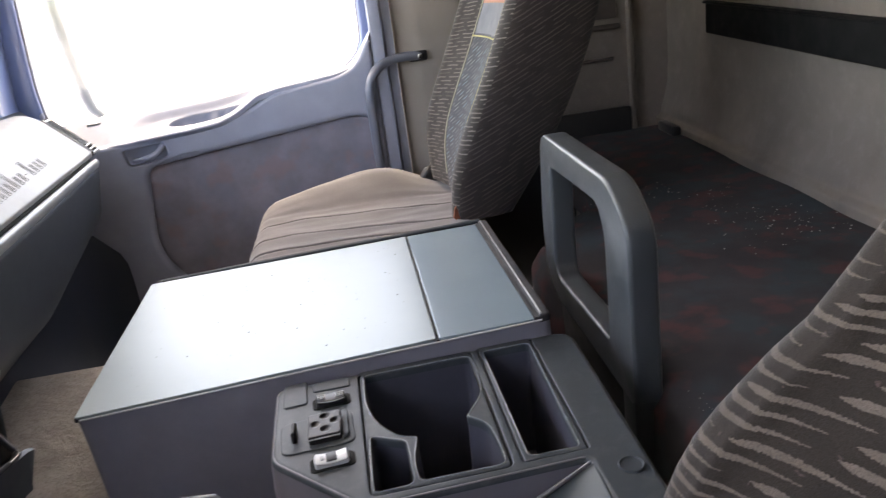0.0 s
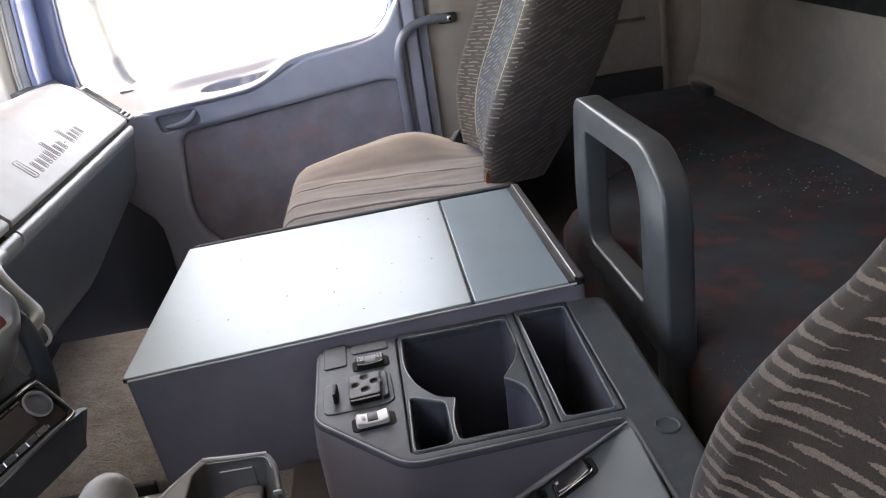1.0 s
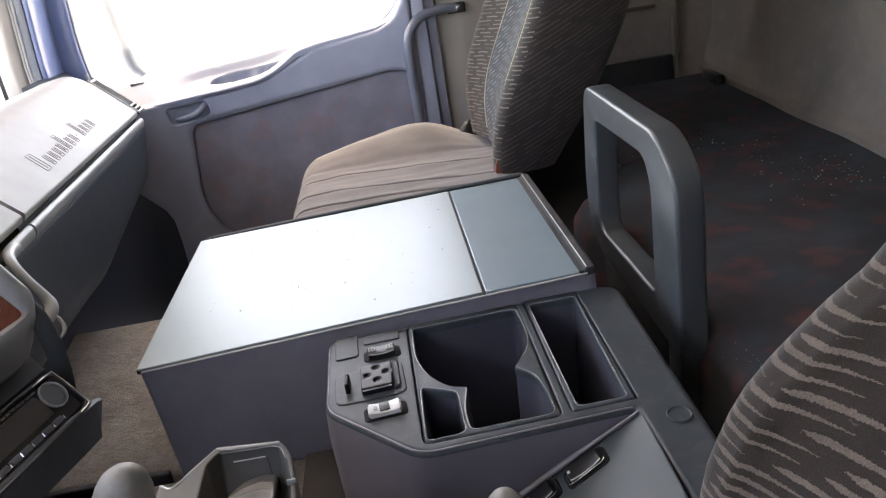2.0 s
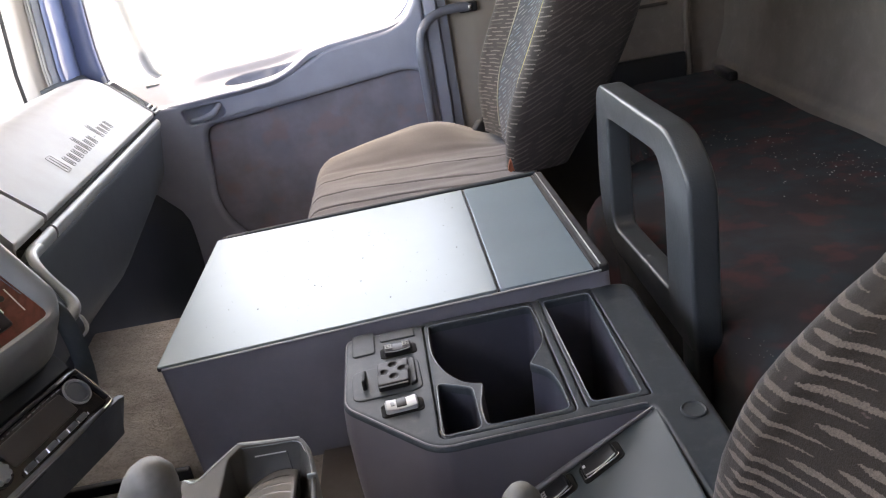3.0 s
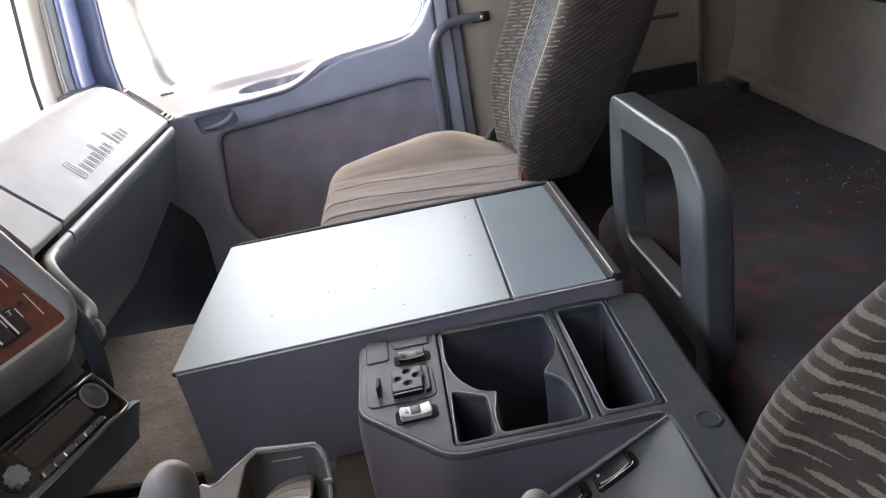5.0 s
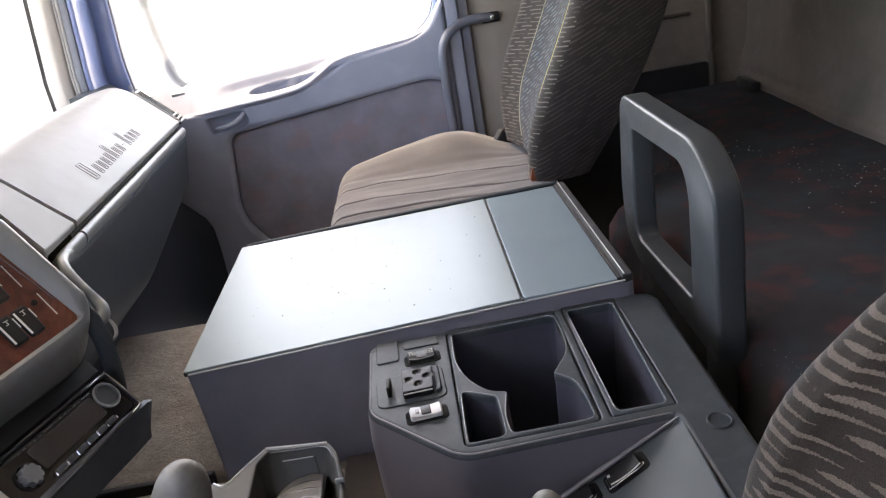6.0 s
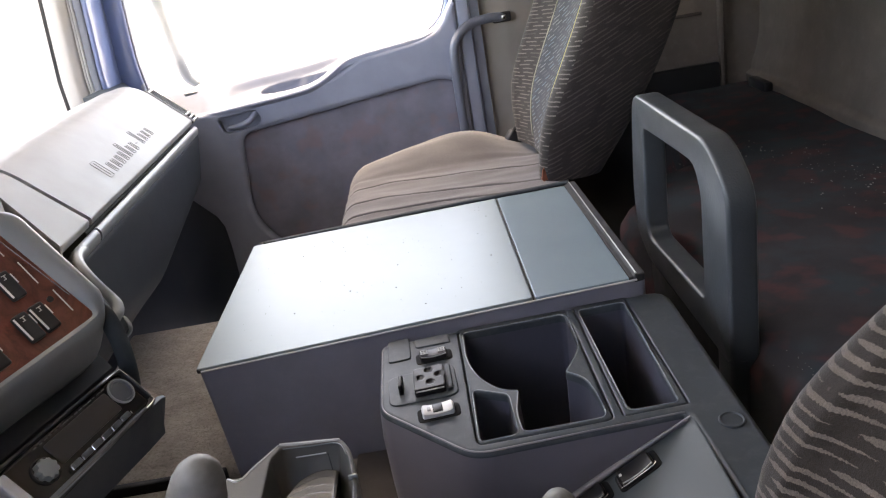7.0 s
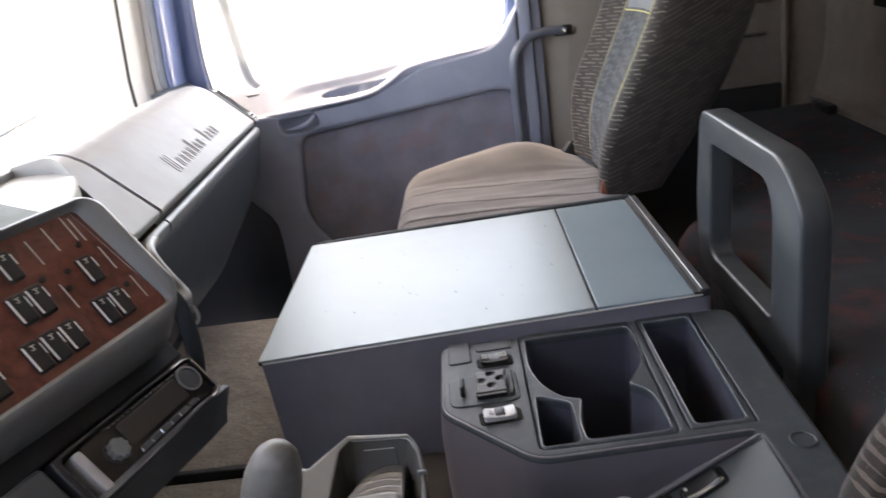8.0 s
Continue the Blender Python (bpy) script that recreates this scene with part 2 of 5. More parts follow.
def stripe_cloth():
    """Brown cloth with ragged beige stripes that start and end in points."""
    m, nt, b = nodes_of("striped_seat_cloth")
    tc = nt.nodes.new("ShaderNodeTexCoord")
    sep = nt.nodes.new("ShaderNodeSeparateXYZ")
    nt.links.new(tc.outputs["Object"], sep.inputs[0])
    rag = noise_tex(nt, coords(nt, (330, 520, 330)), 1.0, 2)
    slow = noise_tex(nt, coords(nt, (5, 9, 5)), 1.0, 1)
    h = math_node(nt, "ADD", sep.outputs["Z"], math_node(nt, "MULTIPLY", sep.outputs["Y"], 0.10))
    h = math_node(nt, "ADD", h, math_node(nt, "MULTIPLY", rag, 0.0028))
    h = math_node(nt, "ADD", h, math_node(nt, "MULTIPLY", slow, 0.004))
    h = math_node(nt, "MULTIPLY", h, 112.0)
    row = math_node(nt, "FLOOR", h)
    off = math_node(nt, "ABSOLUTE", math_node(nt, "SUBTRACT", math_node(nt, "FRACT", h), 0.5))
    rnd = nt.nodes.new("ShaderNodeTexWhiteNoise")
    rnd.noise_dimensions = "1D"
    nt.links.new(row, rnd.inputs["W"])
    along = math_node(nt, "FRACT", math_node(nt, "SUBTRACT", math_node(nt, "MULTIPLY", rnd.outputs["Value"], 7.0), math_node(nt, "MULTIPLY", sep.outputs["Y"], 9.0)))
    width = ramp(nt, along, [(0.0, (0, 0, 0)), (0.04, (0.16, 0.16, 0.16)), (0.14, (0.35, 0.35, 0.35)), (0.45, (0.31, 0.31, 0.31)), (0.86, (0.14, 0.14, 0.14)), (0.92, (0, 0, 0))])
    inside = math_node(nt, "SUBTRACT", math_node(nt, "SUBTRACT", width, 0.11), off)
    fac = ramp(nt, math_node(nt, "ADD", math_node(nt, "MULTIPLY", inside, 9.0), 0.5), [(0.35, (0, 0, 0)), (0.65, (1, 1, 1))])
    fine = coords(nt)
    base = ramp(nt, noise_tex(nt, fine, 30, 5), [(0.3, (0.0185, 0.0132, 0.0107)), (0.7, (0.0255, 0.0185, 0.0150))])
    pale = ramp(nt, noise_tex(nt, fine, 18, 4), [(0.3, (0.088, 0.068, 0.055)), (0.7, (0.116, 0.092, 0.077))])
    col = mix(nt, fac, base, pale)
    fleck = ramp(nt, noise_tex(nt, coords(nt, (60, 90, 160)), 1.0, 2), [(0.70, (0, 0, 0)), (0.74, (0.3, 0.3, 0.3))])
    col = mix(nt, fleck, col, (0.14, 0.09, 0.085))
    weave = ramp(nt, noise_tex(nt, fine, 650, 3, 0.7), [(0.3, (0.62, 0.62, 0.62)), (0.7, (1.15, 1.15, 1.15))])
    col = mix(nt, 1.0, col, weave, "MULTIPLY")
    nt.links.new(col, b.inputs["Base Color"])
    b.inputs["Roughness"].default_value = 0.95
    b.inputs["Specular IOR Level"].default_value = 0.12
    b.inputs["Sheen Weight"].default_value = 0.2
    bump(nt, b, noise_tex(nt, fine, 1100, 3), 0.5, 0.0006)
    return m


def patch_cloth(name, dark, red, blue, amount):
    """Dark cloth with soft red and blue-green clouds."""
    m, nt, b = nodes_of(name)
    v = coords(nt)
    base = ramp(nt, noise_tex(nt, v, 12, 5), [(0.3, [c * 0.8 for c in dark]), (0.7, [c * 1.2 for c in dark])])
    r = ramp(nt, noise_tex(nt, coords(nt, (16, 16, 16)), 1.0, 3, 0.5), [(0.52, (0, 0, 0)), (0.63, (amount,) * 3)])
    g = ramp(nt, noise_tex(nt, coords(nt, (11, 11, 11), (30, 40, 10)), 1.0, 3), [(0.48, (0, 0, 0)), (0.64, (amount,) * 3)])
    col = mix(nt, g, base, blue)
    col = mix(nt, r, col, red)
    nt.links.new(col, b.inputs["Base Color"])
    b.inputs["Roughness"].default_value = 0.95
    b.inputs["Specular IOR Level"].default_value = 0.08
    b.inputs["Sheen Weight"].default_value = 0.03
    bump(nt, b, noise_tex(nt, v, 900, 3), 0.4, 0.0006)
    return m


def burr_wood():
    m, nt, b = nodes_of("burr_wood")
    v = coords(nt, (1, 1, 1))
    w = noise_tex(nt, v, 26, 8, 0.65, 1.6)
    col = ramp(nt, w, [(0.3, (0.062, 0.015, 0.011)), (0.5, (0.145, 0.038, 0.026)), (0.7, (0.205, 0.068, 0.048))])
    nt.links.new(col, b.inputs["Base Color"])
    b.inputs["Roughness"].default_value = 0.3
    b.inputs["Coat Weight"].default_value = 0.35
    bump(nt, b, w, 0.05, 0.0004)
    return m


def clear_glass():
    m, nt, b = nodes_of("window_glass")
    g = nt.nodes.new("ShaderNodeBsdfGlossy")
    g.inputs["Roughness"].default_value = 0.02
    t = nt.nodes.new("ShaderNodeBsdfTransparent")
    t.inputs["Color"].default_value = (0.93, 0.96, 0.95, 1)
    s = nt.nodes.new("ShaderNodeMixShader")
    s.inputs[0].default_value = 0.05
    nt.links.new(t.outputs[0], s.inputs[1])
    nt.links.new(g.outputs[0], s.inputs[2])
    nt.links.new(s.outputs[0], nt.nodes["Material Output"].inputs["Surface"])
    return m


M_LID = lid_paint("lid_paint", 0.34, 0.37)
# same paint again: smoother, and tinted cooler for what it reflects
M_LID_REAR = lid_paint("rear_lid_paint", 0.24, 0.26, 1.09)
M_CARPET = carpet()
M_CUSHION = cushion_cloth()
M_CLOTH_FRONT = row_cloth("dash_pattern_cloth", (0.024, 0.0205, 0.0185), (0.128, 0.113, 0.100), (0, 0.06, 1), (0, 1, 0), 0.0080, 0.066, 0.18, 0.72)
M_CLOTH_BAND = row_cloth("blue_band_cloth", (0.030, 0.035, 0.042), (0.175, 0.185, 0.180), (0, 0.45, 1), (0, 1, -0.45), 0.0100, 0.050, 0.17, 0.6, (0.115, 0.165, 0.19))
M_CLOTH_SIDE = row_cloth("dark_side_cloth", (0.0225, 0.0168, 0.0163), (0.048, 0.039, 0.036), (-0.42, 0, 0.91), (0.91, 0, 0.42), 0.0076, 0.095, 0.20, 0.80)
M_STRIPE = stripe_cloth()
M_BUNK = patch_cloth("bunk_cloth", (0.034, 0.0315, 0.0340), (0.098, 0.034, 0.034), (0.029, 0.048, 0.057), 0.55)
M_DOOR_CLOTH = patch_cloth("door_cloth", (0.195, 0.195, 0.240), (0.250, 0.172, 0.185), (0.160, 0.185, 0.245), 0.4)
M_WOOD = burr_wood()
M_GLASS = clear_glass()

# ---- mesh tools ----


def part(name, bm, material, parent=None, label="", sharp=38, extra=()):
    bmesh.ops.recalc_face_normals(bm, faces=bm.faces)
    me = bpy.data.meshes.new(name)
    bm.to_mesh(me)
    bm.free()
    me.materials.append(material)
    for m in extra:
        me.materials.append(m)
    me.shade_smooth()
    me.set_sharp_from_angle(angle=radians(sharp))
    ob = new(name, me)
    if parent is not None:
        ob.parent = parent
    if label:
        tagged(ob, label)
    return ob


def thing(name, label, category, at=(0, 0, 0), group="", kind="", turn=(0, 0, 0)):
    ob = new(name)
    ob.empty_display_size = 0.05
    ob.matrix_basis = pose(*at, *turn)
    return tagged(ob, label, category, group, kind)


def structure(ob, label, category="structure"):
    return tagged(ob, label, category, "", "structure")


def loft(rings, close_u=True, cap0=True, cap1=True):
    """A skin over rings of points, each ring with the same count."""
    bm = bmesh.new()
    vs = [[bm.verts.new(p) for p in r] for r in rings]
    n = len(rings[0])
    for a, b in zip(vs, vs[1:]):
        for i in range(n if close_u else n - 1):
            j = (i + 1) % n
            bm.faces.new((a[i], a[j], b[j], b[i]))
    if cap0:
        bm.faces.new(list(reversed(vs[0])))
    if cap1:
        bm.faces.new(vs[-1])
    return bm


def rounded(pts, r, n=5):
    """A polygon with its corners rounded; r is one radius or one for each corner."""
    out, k = [], len(pts)
    for i, p in enumerate(pts):
        p = Vector(p)
        a, b = Vector(pts[i - 1]) - p, Vector(pts[(i + 1) % k]) - p
        ri = r[i] if isinstance(r, (list, tuple)) else r
        d = min(ri, a.length * 0.49, b.length * 0.49)
        if d < 1e-5:
            out.append(tuple(p))
            continue
        s, e = p + a.normalized() * d, p + b.normalized() * d
        for q in range(n + 1):
            t = q / n
            out.append(tuple(s * (1 - t) ** 2 + p * 2 * t * (1 - t) + e * t * t))
    return out


def area2(pts):
    return sum(a[0] * b[1] - b[0] * a[1] for a, b in zip(pts, pts[1:] + pts[:1])) / 2


def offset(pts, d):
    """Moves each side of a polygon outwards by d (inwards: minus)."""
    sign = 1 if area2(pts) > 0 else -1
    out, k = [], len(pts)
    for i in range(k):
        p0, p, p1 = Vector(pts[i - 1]), Vector(pts[i]), Vector(pts[(i + 1) % k])
        a, b = (p - p0), (p1 - p)
        if a.length < 1e-7 or b.length < 1e-7:
            out.append(tuple(p))
            continue
        a.normalize(), b.normalize()
        n = Vector((a.y + b.y, -a.x - b.x)) * sign
        if n.length < 1e-6:
            out.append(tuple(p))
            continue
        n.normalize()
        na = Vector((a.y, -a.x)) * sign
        out.append(tuple(p + n * d / max(0.4, n.dot(na))))
    return out


def plate(outer, holes, put, top, bottom, edge=0.002, close_bottom=True, hole_edge=None):
    """A plate with holes through it. put(u, v, w) gives the place; w runs from bottom to top; edges are rounded by edge."""
    bm = bmesh.new()
    sgn = 1 if top > bottom else -1
    loops = [(outer, -1)] + [(h, 1) for h in holes]

    def ring(pts, w):
        return [bm.verts.new(put(u, v, w)) for u, v in pts]

    tops, bots = [], []
    edges_of = [edge] + (list(hole_edge) if isinstance(hole_edge, (list, tuple)) else [edge if hole_edge is None else hole_edge] * len(holes))
    for (pts, way), edge in zip(loops, edges_of):
        chain = [ring(offset(pts, way * (edge + 0.0012)), top)]
        for k in range(4):
            a = k / 3 * math.pi / 2
            chain.append(ring(offset(pts, way * edge * (1 - math.sin(a))), top - sgn * edge * (1 - math.cos(a))))
        chain.append(ring(pts, bottom))
        n = len(pts)
        for a, b in zip(chain, chain[1:]):
            for i in range(n):
                j = (i + 1) % n
                bm.faces.new((a[i], a[j], b[j], b[i]))
        tops.append(chain[0])
        bots.append(chain[-1])
    for group in (tops, bots) if close_bottom else (tops,):
        edges = []
        for r in group:
            for i in range(len(r)):
                e = bm.edges.get((r[i], r[(i + 1) % len(r)]))
                edges.append(e)
        bmesh.ops.triangle_fill(bm, use_beauty=True, use_dissolve=False, edges=edges)
    return bm


def xy(u, v, w):
    return (u, v, w)


def xz(u, v, w):
    return (u, w, v)


def block(x0, x1, y0, y1, z0, z1, r=0.004, seg=3):
    bm = bmesh.new()
    bmesh.ops.create_cube(bm, size=1)
    for v in bm.verts:
        v.co = Vector((x0 + (v.co.x + 0.5) * (x1 - x0), y0 + (v.co.y + 0.5) * (y1 - y0), z0 + (v.co.z + 0.5) * (z1 - z0)))
    if r:
        bmesh.ops.bevel(bm, geom=bm.edges[:], offset=r, segments=seg, affect="EDGES", profile=0.5)
    return bm


def moved(bm, m):
    bmesh.ops.transform(bm, matrix=m, verts=bm.verts)
    return bm


def joined(*bms):
    out = bmesh.new()
    for b in bms:
        me = bpy.data.meshes.new("tmp")
        b.to_mesh(me)
        b.free()
        out.from_mesh(me)
        bpy.data.meshes.remove(me)
    return out


def spline(pts, n=10):
    """A smooth line through points."""
    p = [Vector(q) for q in pts]
    p = [p[0] * 2 - p[1]] + p + [p[-1] * 2 - p[-2]]
    out = []
    for i in range(1, len(p) - 2):
        a, b, c, d = p[i - 1:i + 3]
        for k in range(n):
            t = k / n
            out.append(0.5 * (2 * b + (c - a) * t + (2 * a - 5 * b + 4 * c - d) * t * t + (3 * b - 3 * c + d - a) * t ** 3))
    out.append(p[-2])
    return out


def tube(pts, r, sides=12, smooth=8, flat=1.0):
    path = spline(pts, smooth) if smooth else [Vector(q) for q in pts]
    radii = r if isinstance(r, (list, tuple)) else [r, r]
    rings, last = [], None
    for i, p in enumerate(path):
        t = (path[min(i + 1, len(path) - 1)] - path[max(i - 1, 0)]).normalized()
        if last is None:
            side = t.orthogonal().normalized()
        else:
            side = (last - t * last.dot(t)).normalized()
        last = side
        up = t.cross(side)
        f = i / (len(path) - 1) * (len(radii) - 1)
        k = min(int(f), len(radii) - 2)
        rr = radii[k] + (radii[k + 1] - radii[k]) * (f - k)
        rings.append([p + side * math.cos(a) * rr + up * math.sin(a) * rr * flat for a in (2 * math.pi * j / sides for j in range(sides))])
    return loft(rings)


def ray_sample(poly, c, n):
    """Points where n even rays from c meet a polygon."""
    out = []
    k = len(poly)
    for j in range(n):
        a = 2 * math.pi * j / n
        d = Vector((math.cos(a), math.sin(a)))
        best = None
        for i in range(k):
            p, q = Vector(poly[i]), Vector(poly[(i + 1) % k])
            e = q - p
            den = d.x * e.y - d.y * e.x
            if abs(den) < 1e-12:
                continue
            w = p - c
            s = (w.x * e.y - w.y * e.x) / den
            t = (w.x * d.y - w.y * d.x) / den
            if s > 0 and -1e-6 <= t <= 1 + 1e-6 and (best is None or s < best):
                best = s
        out.append(c + d * best)
    return out


def ring_frame(outer, inner, put, w0, w1, r, n=96):
    """A closed frame between two outlines, with a rounded section."""
    c = sum((Vector(p) for p in inner), Vector((0, 0))) / len(inner)
    o, i_ = ray_sample(outer, c, n), ray_sample(inner, c, n)
    rings = []
    for a, b in zip(o, i_):
        d = (a - b)
        ln = d.length
        d.normalize()
        rr = min(r, ln * 0.45, abs(w1 - w0) * 0.45)
        sec = []
        for cu, cw, a0 in ((ln - rr, w1 - rr, 0), (rr, w1 - rr, 90), (rr, w0 + rr, 180), (ln - rr, w0 + rr, 270)):
            for q in range(5):
                ang = radians(a0 + 22.5 * q)
                sec.append((cu + rr * math.cos(ang), cw + rr * math.sin(ang)))
        rings.append([put(*(b + d * u), w) for u, w in sec])
    rings.append(rings[0])
    bm = loft(rings, cap0=False, cap1=False)
    bmesh.ops.remove_doubles(bm, verts=bm.verts, dist=1e-6)
    return bm


def smoothstep(a, b, x):
    t = min(1.0, max(0.0, (x - a) / (b - a)))
    return t * t * (3 - 2 * t)


def lerp_list(pts, x):
    for (x0, y0), (x1, y1) in zip(pts, pts[1:]):
        if x <= x1 or (x1, y1) == pts[-1]:
            return y0 + (y1 - y0) * (x - x0) / (x1 - x0)


# ---- the cab's shell ----
ground = part("ground", block(-400, 400, -400, 400, -1.4, -1.3, 0), M_GROUND)
structure(ground, "pale concrete yard around the parked lorry", "ground")

# unseen floor, kept dark so it bounces little light onto the door
floor = part("floor", block(-0.95, 1.30, -1.28, 1.30, -0.06, 0.0, 0.004), M_LOW_SHADE)
structure(floor, "unseen cab floor, coloured dark to cut bounced light", "floor")

tunnel = part("tunnel", loft([[(x, y, z) for y, z in rounded([(0.012, 0.0), (0.012, 0.338), (0.528, 0.342), (0.572, 0.0)], [0, 0.012, 0.035, 0], 6)] for x in (-0.80, 0.565)]), M_CARPET)
structure(tunnel, "tan carpet over the raised engine tunnel", "tunnel")
step = part("tunnel_step", loft([[(x, y, z) for y, z in rounded([(-0.62, 0.0), (-0.60, 0.312), (-0.002, 0.331), (0.002, 0.0)], [0, 0.03, 0.008, 0], 6)] for x in (-0.80, 0.56)]), M_CARPET)
structure(step, "lower carpeted step beside the engine tunnel", "tunnel")

# black strip between tunnel and step
seam = part("tunnel_seam", block(-0.80, -0.012, 0.003, 0.014, 0.30, 0.3395, 0.003), M_RUBBER)
structure(seam, "black strip along the carpeted tunnel edge", "trim")
# bulkhead and corner panel are added to stop outside light below the dash
bulkhead = part("bulkhead", block(-0.48, -0.45, -1.27, 1.124, 0.0, 0.64, 0.004), M_LOW_SHADE)
structure(bulkhead, "dark bulkhead below the dashboard", "wall")
kick = part("light_stop", block(-0.56, -0.443, 1.126, 1.21, 0.0, 0.64, 0.004), M_LOW_SHADE)
structure(kick, "added dark panel stopping outside light ahead of the passenger door", "wall")
# dark sheet on the carpet step, standing in for shade beside the gear housing
mat = part("step_shade", block(0.170, 0.345, -0.50, 0.001, 0.29, 0.3335, 0.004), M_WALLBAR)
structure(mat, "dark brown sheet painting the shade between console and gear housing", "mat")
# added black block: keeps the gap behind the tunnel as dark as its shade
gap_shade = part("gap_shade", block(0.566, 0.66, -0.60, 0.56, 0.0, 0.30, 0.004), M_RUBBER)
structure(gap_shade, "added black block painting the dark gap behind the engine tunnel", "tunnel")

roof = part("ceiling", block(-0.95, 1.34, -1.34, 1.40, 1.80, 1.86, 0.01), M_ROOF)
structure(roof, "pale cloth roof lining", "ceiling")

# rear wall with a ledge above the bunk; a black strip paints the slot's shade
WALL_X = 1.255
prof = rounded([(WALL_X + 0.09, 0.0), (WALL_X - 0.012, 0.0), (WALL_X - 0.014, 0.472), (WALL_X + 0.003, 0.483), (WALL_X + 0.004, 0.500), (WALL_X + 0.014, 0.525), (WALL_X + 0.026, 0.575), (WALL_X + 0.03, 0.64), (WALL_X + 0.03, 1.80), (WALL_X + 0.09, 1.80)], [0, 0, 0.004, 0.005, 0.006, 0.008, 0.02, 0.03, 0, 0], 4)
WALL_TURN = 0.065


def wall_lean(bm, drop=0.0):
    """The rear wall is turned slightly: it comes forward behind the driver."""
    for v in bm.verts:
        v.co.x += WALL_TURN * (v.co.y - 0.85)
        v.co.z += drop * (v.co.y - 1.0)
    return bm


wall_rear = part("wall_rear", wall_lean(loft([[(x, y, z) for x, z in prof] for y in (-1.34, 1.345)])), M_WALL)
structure(wall_rear, "scuffed grey-beige vinyl rear wall of the cab", "wall")
slot = part("wall_slot_shade", wall_lean(joined(block(WALL_X + 0.004, WALL_X + 0.028, -1.0, 1.005, 0.731, 0.803, 0.005), block(WALL_X - 0.002, WALL_X + 0.02, -1.0, 1.010, 0.802, 0.808, 0.003)), 0.03), M_SLOT)
structure(slot, "long black strip painting the shade of a shelf slot", "shelf")

wall_side = part("wall_side", block(0.70, 1.35, 1.345, 1.40, 0.0, 1.80, 0), M_WALL)
structure(wall_side, "grey-beige vinyl side wall behind the passenger seat", "wall")
corner = part("wall_corner_strip", joined(block(1.2060, 1.2140, 1.330, 1.344, 0.40, 1.80, 0.003), block(1.1930, 1.2050, 1.325, 1.344, 0.40, 1.80, 0.003)), M_WALL)
structure(corner, "grey-beige corner strip beside a dark seam", "trim")
sidepanel = part("wall_side_panel", block(0.72, 1.190, 1.320, 1.344, 0.0, 0.521, 0.006), M_BLACK)
sidebars = part("wall_side_trim", joined(block(0.72, 1.174, 1.332, 1.344, 0.745, 0.760, 0.005), block(0.72, 1.150, 1.336, 1.344, 0.657, 0.667, 0.004), block(0.72, 1.165, 1.338, 1.344, 0.775, 1.30, 0.003)), M_WALLBAR)
structure(sidebars, "brown trim strips on the side wall", "trim")
structure(sidepanel, "dark trim panel low on the side wall", "trim")

pillar_b = part("door_pillar", loft([[(x, y, z) for x, y in rounded([(0.516, 1.175), (0.575, 1.165), (0.70, 1.185), (0.70, 1.40), (0.516, 1.40)], [0.008, 0.01, 0.02, 0, 0], 4)] for z in (0.0, 1.80)]), M_PILLAR)
structure(pillar_b, "beige plastic trim on the pillar behind the door", "pillar")

# driver's side, unseen; its window opening is sized to set the light inside
win_driver = rounded([(-0.42, 0.84), (0.02, 0.84), (0.02, 1.36), (-0.36, 1.36)], 0.06)
wall_driver = part("wall_driver", plate([(-0.95, 0.0), (1.34, 0.0), (1.34, 1.80), (-0.95, 1.80)], [win_driver], xz, -1.28, -1.36, 0.004), M_DOOR)
structure(wall_driver, "blue-grey inside of the driver's side with its window", "wall")

# front, with the windscreen opening
FRONT = -0.56
win_front = rounded([(-1.12, 0.64), (1.135, 0.64), (1.135, 1.64), (-1.09, 1.64)], 0.05)
wall_front = part("wall_front", plate([(-1.28, 0.0), (1.22, 0.0), (1.22, 1.80), (-1.28, 1.80)], [win_front], lambda u, v, w: (w + 0.10 * max(0, v - 0.8), u, v), FRONT, FRONT - 0.08, 0.006), M_APILLAR)
structure(wall_front, "pale front of the cab round the windscreen", "wall")
seal = part("windscreen_seal", ring_frame(offset(win_front, 0.014), offset(win_front, -0.006), lambda u, v, w: (w + 0.10 * max(0, v - 0.8), u, v), FRONT, FRONT + 0.012, 0.005), M_RUBBER)
structure(seal, "black rubber windscreen seal", "seal")
screen = part("windscreen", plate(offset(win_front, -0.008), [], lambda u, v, w: (w + 0.10 * max(0, v - 0.8), u, v), FRONT - 0.03, FRONT - 0.035, 0.001), M_GLASS)
screen.visible_shadow = False
structure(screen, "clear windscreen", "window")

# pillar between windscreen and door: pale trim, grey strip, blue door frame
pillar_a = part("windscreen_pillar", loft([[(x + 0.10 * max(0, z - 0.8), y, z) for x, y in rounded([(-0.521, 1.033), (-0.490, 1.036), (-0.475, 1.052), (-0.474, 1.16), (-0.521, 1.16)], [0.004, 0.006, 0.005, 0, 0], 4)] for z in (0.60, 0.8, 1.80)]), M_APILLAR)
rub_a = part("pillar_seal", loft([[(x + 0.10 * max(0, z - 0.8), y, z) for x, y in ((-0.530, 1.035), (-0.522, 1.035), (-0.522, 1.10), (-0.530, 1.10))] for z in (0.60, 0.8, 1.80)]), M_RUBBER)
structure(rub_a, "dark rubber edge of the windscreen", "seal")
structure(pillar_a, "pale trim on the windscreen pillar", "pillar")


def pillar_run(a, b, y0, y1):
    return loft([[(x + 0.08 * max(0, z - 0.8), y, z) for x, y in rounded([(a, y0), (b, y1), (b, 1.185), (a, 1.185)], 0.004, 3)] for z in (0.60, 0.8, 1.80)])


